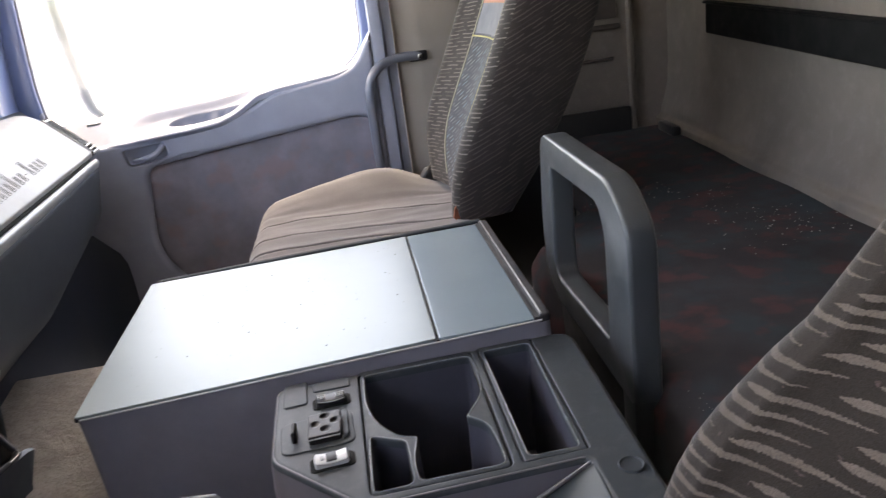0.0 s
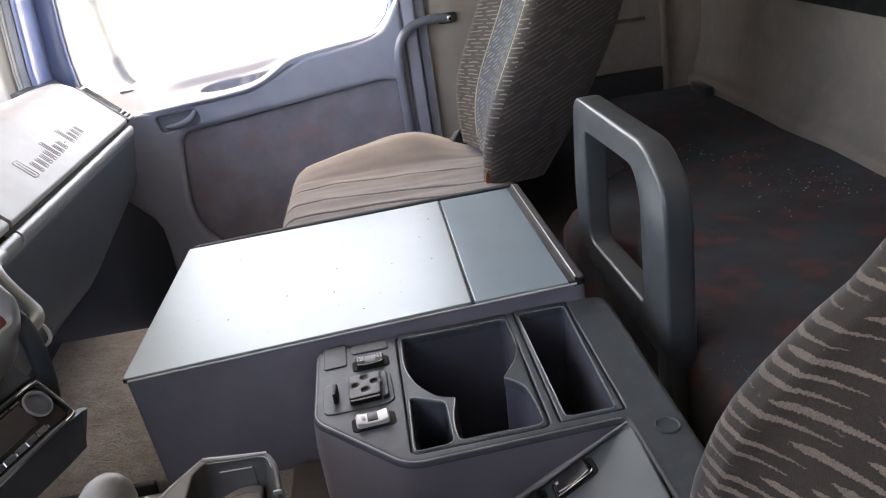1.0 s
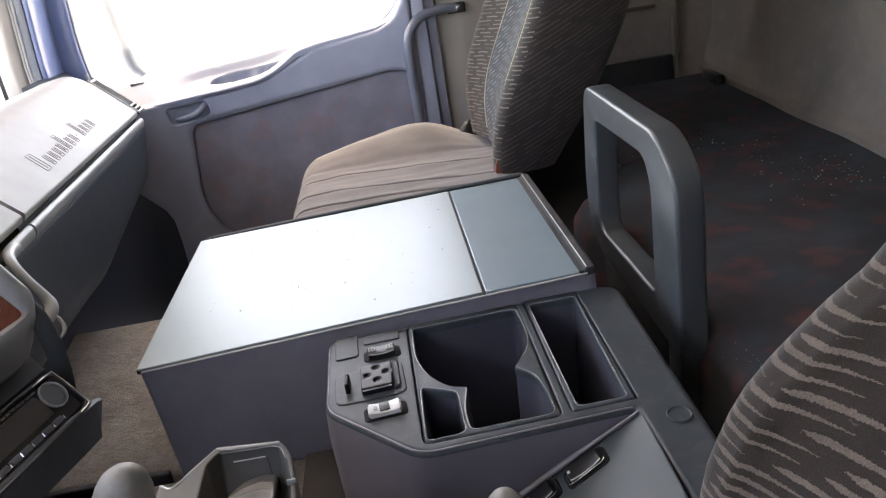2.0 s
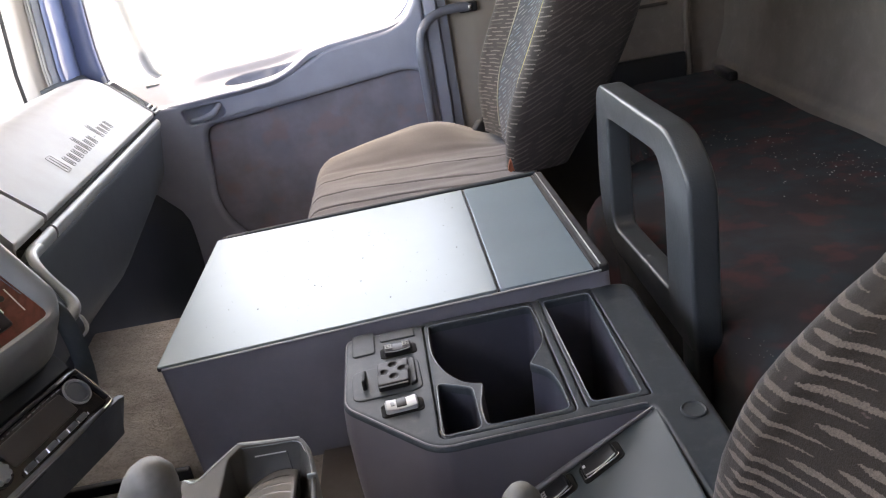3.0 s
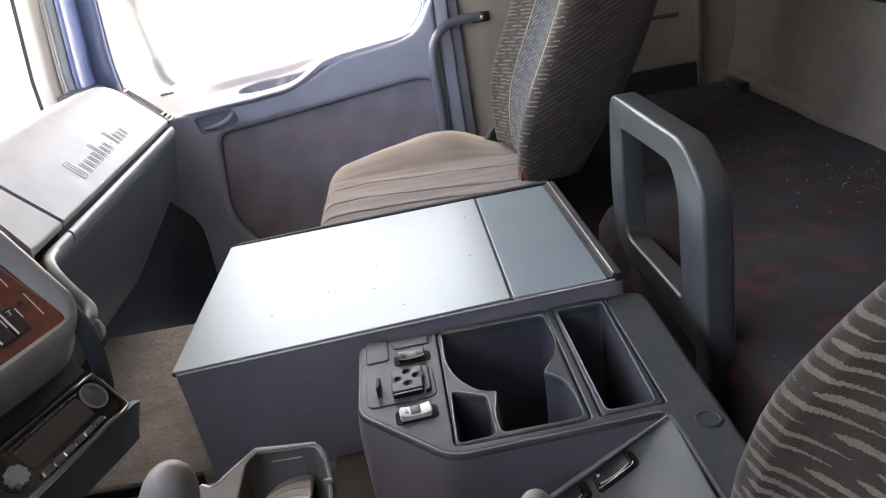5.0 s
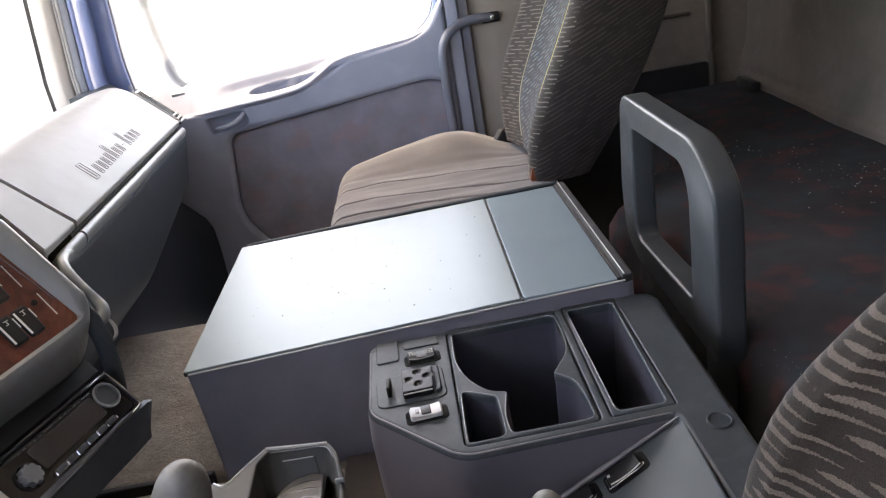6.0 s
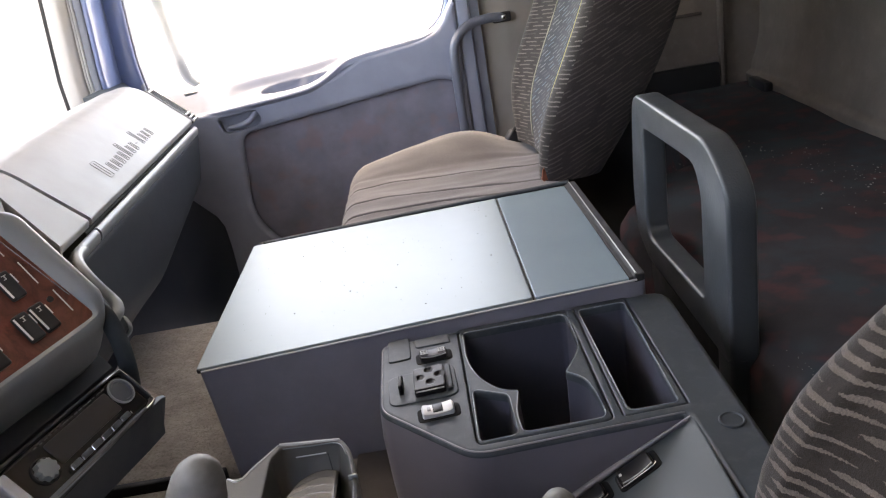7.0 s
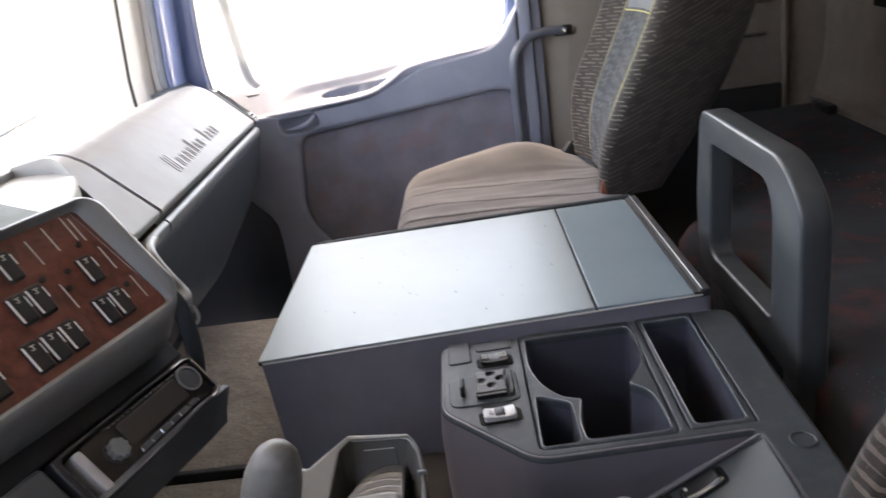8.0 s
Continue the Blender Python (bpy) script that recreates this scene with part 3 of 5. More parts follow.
strip_a = part("pillar_strip", joined(pillar_run(-0.473, -0.4682, 1.058, 1.060), pillar_run(-0.4678, -0.4625, 1.061, 1.064)), M_STRIP)
structure(strip_a, "pale weather strip beside the windscreen pillar", "trim")
strip_b = part("pillar_seal_band", joined(pillar_run(-0.4620, -0.4450, 1.064, 1.066), pillar_run(-0.4446, -0.4425, 1.061, 1.062)), M_BAND)
structure(strip_b, "blue-grey rubber seal beside the door opening", "trim")
strip_c = part("pillar_flange", pillar_run(-0.4420, -0.430, 1.064, 1.067), M_BLUE)
structure(strip_c, "blue painted edge of the door opening", "trim")

# ---- passenger door ----
DY = 1.12
door = thing("passenger_door", "blue-grey moulded lorry door with cloth panel, closed", "door", (0, DY, 0))


def dput(u, v, w):
    return (u, w, v)


panel_hole = rounded([(-0.152, 0.585), (0.385, 0.641), (0.432, 0.625), (0.432, 0.26), (0.38, 0.17), (0.02, 0.17), (-0.10, 0.25), (-0.178, 0.36)], [0.03, 0.03, 0.02, 0.05, 0.05, 0.06, 0.06, 0.06], 6)
recess_hole = rounded([(-0.203, 0.637), (-0.098, 0.645), (-0.089, 0.613), (-0.112, 0.601), (-0.192, 0.595)], 0.012, 5)
outline = rounded([(-0.44, 0.04), (0.452, 0.04), (0.452, 0.84), (0.432, 0.812), (0.405, 0.767), (0.36, 0.747), (0.19, 0.728), (0.12, 0.694), (0.0, 0.670), (-0.22, 0.656), (-0.44, 0.648)], [0.03, 0.03, 0.0, 0.02, 0.03, 0.03, 0.01, 0.03, 0.0, 0.0, 0.0], 5)
part("door_panel", plate(outline, [panel_hole, recess_hole], dput, 0.0, 0.05, 0.012, True, (0.013, 0.004)), M_DOOR, door)
part("cloth_panel", plate(offset(panel_hole, 0.002), [], dput, 0.016, 0.04, 0.010), M_DOOR_CLOTH, door, "mauve-grey cloth panel with faint red clouds")
part("handle_recess", plate(offset(recess_hole, 0.002), [], dput, 0.018, 0.04, 0.002), M_DOOR, door)
part("door_handle", tube([(-0.185, 0.020, 0.607), (-0.15, 0.004, 0.610), (-0.12, 0.0, 0.620), (-0.102, 0.010, 0.637), (-0.098, 0.022, 0.642)], [0.004, 0.007, 0.008, 0.007, 0.005], 10), M_DOOR, door, "grey door release lever in a dark recess")

# the sill climbs from the door's face to the window; its middle swells into a pull ledge with a lens-shaped pocket
SILL_LOW = [(-0.45, 0.646), (-0.30, 0.652), (-0.20, 0.657), (-0.10, 0.665), (-0.03, 0.669), (0.047, 0.677), (0.085, 0.689), (0.118, 0.707), (0.150, 0.727), (0.200, 0.737), (0.36, 0.752), (0.40, 0.765)]
SILL_NOSE = [(-0.45, -0.002), (-0.24, -0.001), (-0.18, 0.008), (-0.10, 0.012), (0.06, 0.012), (0.12, 0.008), (0.17, 0.001), (0.40, -0.001)]


def smooth_low(x):
    return sum(lerp_list(SILL_LOW, min(0.40, max(-0.45, x + d))) for d in (-0.012, -0.004, 0.004, 0.012)) / 4


def sill_section(x):
    low, nose, back = smooth_low(x), lerp_list(SILL_NOSE, x), 0.714 + 0.067 * (x + 0.325)
    ring = [(x, 0.060, low - 0.016), (x, 0.003 - nose * 0.2, low - 0.016), (x, 0.004 - nose, low - 0.006), (x, 0.0045 - nose, low - 0.003), (x, 0.007 - nose, low)]
    y0, z0 = 0.010 - nose, low + 0.0018
    for k in range(33):
        f = k / 32
        y, z = y0 + (0.068 - y0) * f, z0 + (back - z0) * f
        inner = smoothstep(-0.225 + 0.07 * f, -0.165 + 0.11 * f, x) * (1 - smoothstep(0.125, 0.16, x))
        z -= 0.010 * smoothstep(0.0, 0.5, f) * (1 - smoothstep(0.56, 0.80, f)) * inner
        d = abs((x - 0.014) / 0.094) ** 2.6 + abs((f - 0.32 + 0.35 * (x - 0.014)) / 0.22) ** 2.4
        z -= 0.024 * (1 - smoothstep(0.70, 1.0, d))
        ring.append((x, y, z))
    return ring


sill_x = [-0.44 + 0.836 * k / 200 for k in range(201)]
sb = loft([sill_section(x) for x in sill_x])
n_sill = len(sill_section(0.0))
for k, f in enumerate(sb.faces):
    f.material_index = 1 if k % n_sill < 4 else 0
part("window_sill", sb, M_SILL, door, "smooth sloping sill with a pull ledge and pocket", 50, (M_DOOR,))
win_out = rounded([(-0.455, 0.615), (0.36, 0.70), (0.475, 0.72), (0.475, 1.62), (-0.37, 1.62)], [0.05, 0.0, 0.02, 0.08, 0.08], 5)
win_in = rounded([(-0.372, 0.693), (0.36, 0.743), (0.430, 0.797), (0.438, 1.56), (-0.340, 1.56), (-0.383, 0.80)], [0.02, 0.06, 0.06, 0.08, 0.08, 0.05], 8)
wf = ring_frame(win_out, win_in, dput, 0.050, 0.095, 0.01)
for f in wf.faces:
    c = f.calc_center_median()
    f.material_index = 1 if c.z < 0.765 and c.x > -0.395 else 0
part("window_frame", wf, M_BLUE, door, "blue painted window frame", 38, (M_DOOR,))
part("window_gasket", ring_frame(offset(win_in, 0.006), offset(win_in, -0.004), dput, 0.060, 0.072, 0.003), M_RAIL, door)
glass = part("window_pane", plate(offset(win_in, 0.004), [], dput, 0.076, 0.080, 0.001), M_GLASS, door)
glass.visible_shadow = False
part("door_edge", joined(block(0.453, 0.486, 0.004, 0.08, 0.04, 1.60, 0.006), block(0.488, 0.512, 0.030, 0.10, 0.04, 1.60, 0.004)), M_DOOR, door, "ribbed blue-grey closing edge of the door")

grab = thing("grab_rail", "grey bent grab rail bolted to the pillar", "rail", (0.5, 1.15, 0.74))
part("rail", tube([(0.075, 0.012, 0.022), (0.03, -0.004, 0.026), (-0.02, -0.022, 0.020), (-0.055, -0.040, -0.005), (-0.070, -0.045, -0.050), (-0.072, -0.040, -0.16), (-0.071, -0.034, -0.24), (-0.070, -0.010, -0.30)], 0.012, 14), M_RAIL, grab)
part("bolt_plate", moved(block(-0.024, 0.024, -0.006, 0.012, -0.013, 0.013, 0.005), Matrix.Translation((0.068, 0.008, 0.022))), M_BLACK, grab)
part("bolt", moved(block(-0.006, 0.006, -0.006, 0.004, -0.006, 0.006, 0.003), Matrix.Translation((0.072, 0.0, 0.022))), M_CHROME, grab)

mirror_arm = thing("mirror_arm", "grey upright mirror arm outside the door window", "mirror arm", (-0.325, 1.36, 0.70))
part("arm", tube([(-0.035, 0, 0.55), (-0.02, 0, 0.25), (0.0, 0, 0.06), (0.02, 0, 0.015), (0.05, 0, 0.0)], [0.017, 0.017, 0.016, 0.013, 0.010], 12), M_ARM, mirror_arm)
part("arm_foot", moved(block(-0.018, 0.018, -0.185, 0.014, -0.010, 0.010, 0.003), Matrix.Translation((0.058, 0, 0.0))), M_ARM, mirror_arm)

# ---- dashboard, passenger side ----
dash = thing("dashboard", "grey moulded lorry dashboard with a closed storage lid", "dashboard", (-0.3, 0.5, 0.3))
DOFF = Vector((0.3, -0.5, -0.3))


def dash_point(y, dx, z):
    """The dash runs along y and draws back slightly towards the door."""
    return Vector((-0.137 - 0.071 * y + dx, y, z)) + DOFF


def dash_strip(profile, ys, r=0.0, n=4):
    pr = rounded(profile, r, n)
    return loft([[dash_point(y, dx, z) for dx, z in pr] for y in ys])


# lower panel with its bright lip; it falls back towards the footwell
LOW_TUNNEL = [(-0.03, 0.632), (0.000, 0.636), (0.010, 0.640), (0.012, 0.632), (-0.008, 0.478), (-0.060, 0.430), (-0.12, 0.425), (-0.21, 0.425), (-0.21, 0.632)]
LOW_FOOT = [(-0.03, 0.632), (0.000, 0.636), (0.010, 0.640), (0.012, 0.632), (-0.010, 0.462), (-0.070, 0.425), (-0.13, 0.418), (-0.21, 0.418), (-0.21, 0.632)]
LOW_TUNNEL = [(a - 0.016, z - 0.001) for a, z in LOW_TUNNEL]
LOW_FOOT = [(a - 0.016, z - 0.001) for a, z in LOW_FOOT]
LOW_R = [0, 0.003, 0.003, 0.008, 0.055, 0.03, 0.03, 0, 0]
low_rings = []
for k in range(17):
    y = (0.02, 0.12, 0.22)[k] if k < 3 else 0.22 + (k - 2) * 0.027 if k < 14 else (0.60, 0.90, 0.945)[k - 14]
    f = smoothstep(0.24, 0.515, y)
    pr = [(a[0] + (b2[0] - a[0]) * f, a[1] + (b2[1] - a[1]) * f) for a, b2 in zip(rounded(LOW_TUNNEL, LOW_R, 4), rounded(LOW_FOOT, LOW_R, 4))]
    low_rings.append([dash_point(y, dx, z + 0.12 * max(0.0, y - 0.5) * (0.35 < z < 0.55)) for dx, z in pr])
part("lower_panel", loft(low_rings), M_DASH_PANEL, dash, "", 50)
# dark sheet across the footwell, painting the shade under the dash
part("footwell_shade", loft([[dash_point(y, dx - c, z - (z > 0.4) * h) for dx, z in rounded([(-0.20, 0.0), (-0.095, 0.0), (-0.088, 0.30), (-0.105, 0.50), (-0.20, 0.50)], [0, 0, 0.05, 0, 0], 5)] for y, c, h in ((0.14, 0.03, 0), (0.34, 0.04, 0), (0.5, 0.045, 0), (0.9, 0.03, 0.01), (1.0, 0.01, 0.02), (1.06, -0.015, 0.05), (1.118, -0.05, 0.12))]), M_LOW_SHADE, dash, "dark sheet painting the shade in the passenger footwell", 60)
LIP = [(-0.034, 0.632), (-0.006, 0.634), (-0.0012, 0.643), (-0.0017, 0.652), (-0.008, 0.6570), (-0.016, 0.651)]
LIP_R = [0, 0.003, 0.006, 0.006, 0.004, 0]
part("lip", dash_strip(LIP, (0.190, 0.5, 0.8, 0.950), LIP_R), M_LIP, dash, "pale rounded lip below the lid")
part("lip_end", dash_strip(LIP, (0.106, 0.14, 0.183), LIP_R), M_LIP, dash)
lip_line = [(-0.1545, 0.126, 0.6445), (-0.1495, 0.105, 0.6480), (-0.1445, 0.087, 0.6490), (-0.137, 0.070, 0.6485), (-0.127, 0.0545, 0.6430), (-0.115, 0.0430, 0.6315), (-0.103, 0.0355, 0.6175), (-0.094, 0.0320, 0.6040), (-0.087, 0.0250, 0.5955), (-0.0845, 0.0130, 0.5895), (-0.089, -0.004, 0.5840)]
part("lip_turn", tube([Vector(p) + DOFF for p in lip_line], [0.0080, 0.0085, 0.0078, 0.0068, 0.0060, 0.0058, 0.0060, 0.0070, 0.0080, 0.0080, 0.0070], 14, 6), M_LIP, dash, "pale lip turning down beside the instrument panel")
lid_prof = [(-0.008, 0.671), (-0.098, 0.758), (-0.135, 0.776), (-0.20, 0.766), (-0.20, 0.754), (-0.138, 0.764), (-0.104, 0.748), (-0.012, 0.660)]
part("storage_lid", dash_strip(lid_prof, (0.189, 0.4, 0.7, 0.944), [0.004, 0.02, 0.03, 0.004, 0.002, 0.02, 0.02, 0.004]), M_DASH_LIGHT, dash, "pale grey storage lid with a raised emblem")
nb = rounded(lid_prof, [0.004, 0.02, 0.03, 0.004, 0.002, 0.02, 0.02, 0.004], 4)
part("lid_neighbour", loft([[dash_point(0.178 - f * (0.116 - 0.100 * smoothstep(0.03, 0.15, -dx)), dx, z - 0.010 * (f > 0.97)) for dx, z in nb] for f in (0.0, 0.4, 0.8, 0.95, 1.0)]), M_DASH_LIGHT, dash)
part("under_shell", dash_strip([(-0.018, 0.655), (-0.108, 0.744), (-0.14, 0.758), (-0.21, 0.748), (-0.21, 0.60), (-0.018, 0.60)], (0.176, 0.5, 0.95), 0), M_RUBBER, dash)
part("dash_top", dash_strip([(-0.194, 0.764), (-0.225, 0.756), (-0.42, 0.700), (-0.42, 0.66), (-0.194, 0.66)], (-1.20, -0.3, 0.3, 1.0), [0.004, 0.02, 0, 0, 0]), M_DASH_LIGHT, dash, "pale dash top below the windscreen")

part("dash_tray", plate(rounded([(-0.405, 0.235), (-0.255, 0.085), (-0.29, -0.40), (-0.50, -0.40)], 0.02, 4), [], lambda u, v, w: Vector((u, v, w)) + DOFF, 0.750, 0.70, 0.002), M_MAT, dash, "grey mat on the dash top")
part("panel_hood", plate(rounded([(-0.345, 0.180), (-0.262, 0.172), (-0.20, 0.060), (-0.158, -0.04), (-0.162, -0.10), (-0.243, -0.386), (-0.33, -0.66), (-0.52, -0.66), (-0.46, 0.061)], [0.004, 0.01, 0.01, 0.03, 0.02, 0, 0, 0, 0], 4), [], lambda u, v, w: Vector((u, v, w)) + DOFF, 0.752, 0.70, 0.004), M_DASH_LIGHT, dash)
part("hood_mat", plate(rounded([(-0.155, -0.107), (-0.250, -0.03), (-0.36, -0.10), (-0.42, -0.44), (-0.285, -0.44), (-0.185, -0.168)], 0.008, 4), [], lambda u, v, w: Vector((u, v, w)) + DOFF, 0.759, 0.755, 0.0015), M_MAT, dash, "grey-green rubber mat")

# raised emblem on the lid: plain strokes, darkened to paint the relief's shading
slope = Vector((-0.094, 0, 0.090)).normalized()
outw = Vector((0.69, 0.05, 0.72)).normalized()


def lid_at(y, v):
    return dash_point(y, -0.004, 0.668) + slope * v


strokes = []
heights = [1.0, 0.58, 0.55, 0.55, 0.58, 0.95, 0.55, 0.55, 0.0, 0.95, 0.56, 0.55, 0.55]
ylet = 0.366
for hgt in heights:
    wide = 0.034 if hgt == 1.0 else 0.021
    base = 0.030 + 0.03 * (ylet - 0.366)
    if hgt:
        loop = rounded([(ylet, base), (ylet + wide * 0.62, base), (ylet + wide * 0.72, base + 0.040 * hgt), (ylet + wide * 0.10, base + 0.040 * hgt)], 0.0035, 4)
        loop = [lid_at(y, v) - outw * 0.0004 for y, v in loop]
        strokes.append(tube(loop + loop[:2], 0.0008, 6, 0))
        strokes.append(tube([lid_at(ylet + wide * 0.32, base + 0.004) - outw * 0.0004, lid_at(ylet + wide * 0.40, base + 0.036 * hgt) - outw * 0.0004], 0.0009, 6, 0))
    else:
        strokes.append(tube([lid_at(ylet, base + 0.011) - outw * 0.0004, lid_at(ylet + 0.012, base + 0.011) - outw * 0.0004], 0.0011, 6, 0))
    ylet += wide + 0.0045
for b2 in strokes:
    part("emblem_stroke", b2, M_EMBLEM_SHADE, dash)

# ribbed strip and clip at the lid's outer end
part("strip_base", loft([[lid_at(y, v) + outw * w for y, w in ((0.945, -0.001), (0.993, -0.001), (0.993, -0.012), (0.945, -0.012))] for v in (0.002, 0.06, 0.128)]), M_SLOT, dash, "dark ribbed strip at the lid's end")
for y in (0.957, 0.969, 0.981):
    part("rib", tube([lid_at(y, v) + outw * 0.0002 for v in (0.030, 0.07, 0.127)], 0.0010, 6, 0), M_FRAME, dash)
for y in (0.9465, 0.9925):
    part("strip_edge", tube([lid_at(y, v) + outw * 0.0006 for v in (0.0, 0.06, 0.128)], 0.0022, 8, 0), M_TRIM_GLINT, dash, "bright edging")
for v in (0.003, 0.013, 0.024, 0.120):
    part("strip_clip", tube([lid_at(0.948, v) + outw * 0.001, lid_at(0.991, v) + outw * 0.001], 0.0028, 8, 0), M_TRIM_GLINT, dash)
part("dash_end", loft([[dash_point(y, dx, z) for dx, z in rounded([(-0.026 - s, 0.648), (-0.100 - s, 0.745), (-0.20, 0.765), (-0.24, 0.765), (-0.24, 0.460), (-0.146 - s, 0.460), (-0.096 - s, 0.470), (-0.026 - s, 0.515)], [0.02, 0.03, 0, 0, 0, 0, 0.03, 0.035], 4)] for y, s in ((0.944, 0.0), (0.960, 0.002), (0.975, 0.008), (0.990, 0.020), (1.005, 0.036), (1.04, 0.055), (1.09, 0.07), (1.15, 0.08))]), M_DASH_PANEL, dash, "", 60)

# ---- instrument panel in the middle of the dash ----
TH, PH = radians(18), radians(57)
PD = Vector((math.sin(TH), math.cos(TH), 0))
PE = Vector((-math.cos(TH), math.sin(TH), 0))
PS = PE * math.cos(PH) + Vector((0, 0, 1)) * math.sin(PH)
PN = PD.cross(PS)
P0 = Vector((-0.085, -0.12, 0.665))
if PN.x < 0:
    PN = -PN
cluster = thing("instrument_panel", "grey instrument panel with burr wood and switches", "instrument panel", P0)


def pp(d, s, n=0.0):
    return PD * d + PS * s + PN * n


def pput(u, v, w):
    return pp(u, v, w)


fr_out = rounded([(-0.62, -0.068), (0.061, -0.074), (0.050, 0.104), (0.037, 0.114), (-0.62, 0.114)], [0.02, 0.048, 0.02, 0.01, 0.02], 8)
fr_in = rounded([(-0.60, -0.042), (0.032, -0.036), (0.013, 0.103), (-0.60, 0.103)], [0.01, 0.009, 0.008, 0.01], 6)
fc = Vector((-0.05, 0.025))
ROLL_SIDE = ((0.0, -0.010), (0.0, 0.0032), (0.05, 0.0050), (0.15, 0.0090), (0.28, 0.0130), (0.42, 0.0162), (0.56, 0.0170), (0.70, 0.0150), (0.82, 0.0100), (0.91, 0.002), (0.97, -0.009), (1.0, -0.022), (1.0, -0.050))
ROLL_BELOW = ((0.0, -0.010), (0.0, 0.0032), (0.05, 0.0048), (0.12, 0.0060), (0.22, 0.0050), (0.34, 0.0015), (0.46, -0.0040), (0.58, -0.0105), (0.70, -0.0180), (0.81, -0.0260), (0.90, -0.034), (0.97, -0.043), (1.0, -0.052))
roll = []
for a, b2 in zip(ray_sample(fr_out, fc, 720), ray_sample(fr_in, fc, 720)):
    f = smoothstep(-0.067, -0.018, a.y)
    roll.append([pp(*(b2 + (a - b2) * (u0 + (u1 - u0) * f)), w0 + (w1 - w0) * f) for (u0, w0), (u1, w1) in zip(ROLL_BELOW, ROLL_SIDE)])
roll.append(roll[0])
rb = loft(roll, close_u=False, cap0=False, cap1=False)
bmesh.ops.remove_doubles(rb, verts=rb.verts, dist=1e-6)
part("panel_frame", rb, M_FRAME, cluster)
part("wood_panel", plate(offset(fr_in, 0.003), [], pput, 0.003, -0.01, 0.001), M_WOOD, cluster, "glossy red-brown burr wood")
part("wood_border", tube([pp(0.0050, 0.102, 0.0034), pp(0.0150, 0.050, 0.0034), pp(0.0245, -0.003, 0.0034)], 0.0006, 6, 0), M_CHROME, cluster, "thin bright inlaid line")
part("panel_housing", loft([[pp(d, s, n) for d, s in offset(fr_out, g)] for g, n in ((0.0, -0.045), (-0.006, -0.10), (-0.012, -0.22))]), M_DASH, cluster)

rocker_bm = plate(rounded([(-0.0165, -0.0088), (0.0165, -0.0088), (0.0165, 0.0088), (-0.0165, 0.0088)], 0.003, 3), [], xy, 0.006, -0.003, 0.003)
rocker_mesh = bpy.data.meshes.new("rocker")
rocker_bm.to_mesh(rocker_mesh)
rocker_bm.free()
rocker_mesh.materials.append(M_BLACK)
PM = Matrix((PD, PS, PN)).transposed().to_4x4()


def put_mesh(name, mesh, parent, m):
    ob = new(name, mesh)
    ob.parent = parent
    ob.matrix_basis = m
    return ob


def little(name, bm, material):
    bmesh.ops.recalc_face_normals(bm, faces=bm.faces)
    me = bpy.data.meshes.new(name)
    bm.to_mesh(me)
    bm.free()
    me.materials.append(material)
    return me


bar_mesh = little("bar", block(-0.0135, 0.0135, -0.0009, 0.0009, -0.0004, 0.0008, 0), M_WHITE)
line_mesh = little("line", block(-0.0150, 0.0150, -0.0005, 0.0005, -0.0004, 0.0005, 0), M_MARK)
dot_mesh = little("lamp_dot", tube([(0, 0, -0.001), (0, 0, 0.002)], 0.0035, 10, 0), M_BLACK)
print_mesh = little("printed_mark", joined(block(-0.0026, 0.0026, -0.0005, 0.0005, 0.0, 0.0006, 0), block(0.0018, 0.0026, -0.003, 0.003, 0.0, 0.0005, 0), block(-0.0026, -0.0018, -0.0005, 0.003, 0.0, 0.0004, 0)), M_MARK)
VERT = pose(0, 0, 0, 0, 0, 90)
for d, s, two in ((-0.0235, 0.037, 0), (-0.0200, -0.0085, 1), (-0.0970, 0.076, 0), (-0.0935, 0.033, 1), (-0.0920, -0.0125, 2), (-0.185, 0.033, 1), (-0.185, -0.0125, 1), (-0.185, 0.076, 0)):
    for q in range(two + 1):
        m = Matrix.Translation(pp(d - q * 0.0222, s, 0.003)) @ PM @ VERT
        r = put_mesh("rocker_switch", rocker_mesh, cluster, m)
        put_mesh("switch_edge", bar_mesh, r, Matrix.Translation((0, 0.0090, 0.0054)))
        put_mesh("switch_edge", bar_mesh, r, Matrix.Translation((0.004, -0.0082, 0.0058)) @ Matrix.Diagonal((0.45, 0.4, 1, 1)))
        put_mesh("printed_mark", print_mesh, r, Matrix.Translation((0.009, 0, 0.0061)))
for d, s in ((-0.001, 0.082), (0.006, 0.040), (-0.062, 0.078), (-0.064, 0.023), (0.0135, -0.004), (-0.036, 0.084), (-0.126, 0.084), (-0.154, 0.033), (-0.009, 0.086), (-0.150, 0.080)):
    put_mesh("printed_line", line_mesh, cluster, Matrix.Translation(pp(d, s, 0.0036)) @ PM @ VERT)
for d, s in ((-0.013, 0.066), (-0.046, 0.046), (-0.058, 0.030), (0.002, 0.004), (-0.076, 0.050)):
    put_mesh("lamp_dot", dot_mesh, cluster, Matrix.Translation(pp(d, s, 0.003)) @ PM)

# ---- radio and its housing ----
radio = thing("car_radio", "black car radio with round knobs in a dark housing", "radio", (-0.060, -0.195, 0.547))
RT = radians(14)
RD = Vector((math.sin(RT), math.cos(RT), -0.03)).normalized()
RE = Vector((-math.cos(RT), math.sin(RT), 0))
RS = (RE * math.cos(radians(52)) + Vector((0, 0, 1)) * math.sin(radians(52))).normalized()
RN = RD.cross(RS).normalized()
if RN.x < 0:
    RN = -RN


def rput(u, v, w):
    return RD * u + RS * v + RN * w


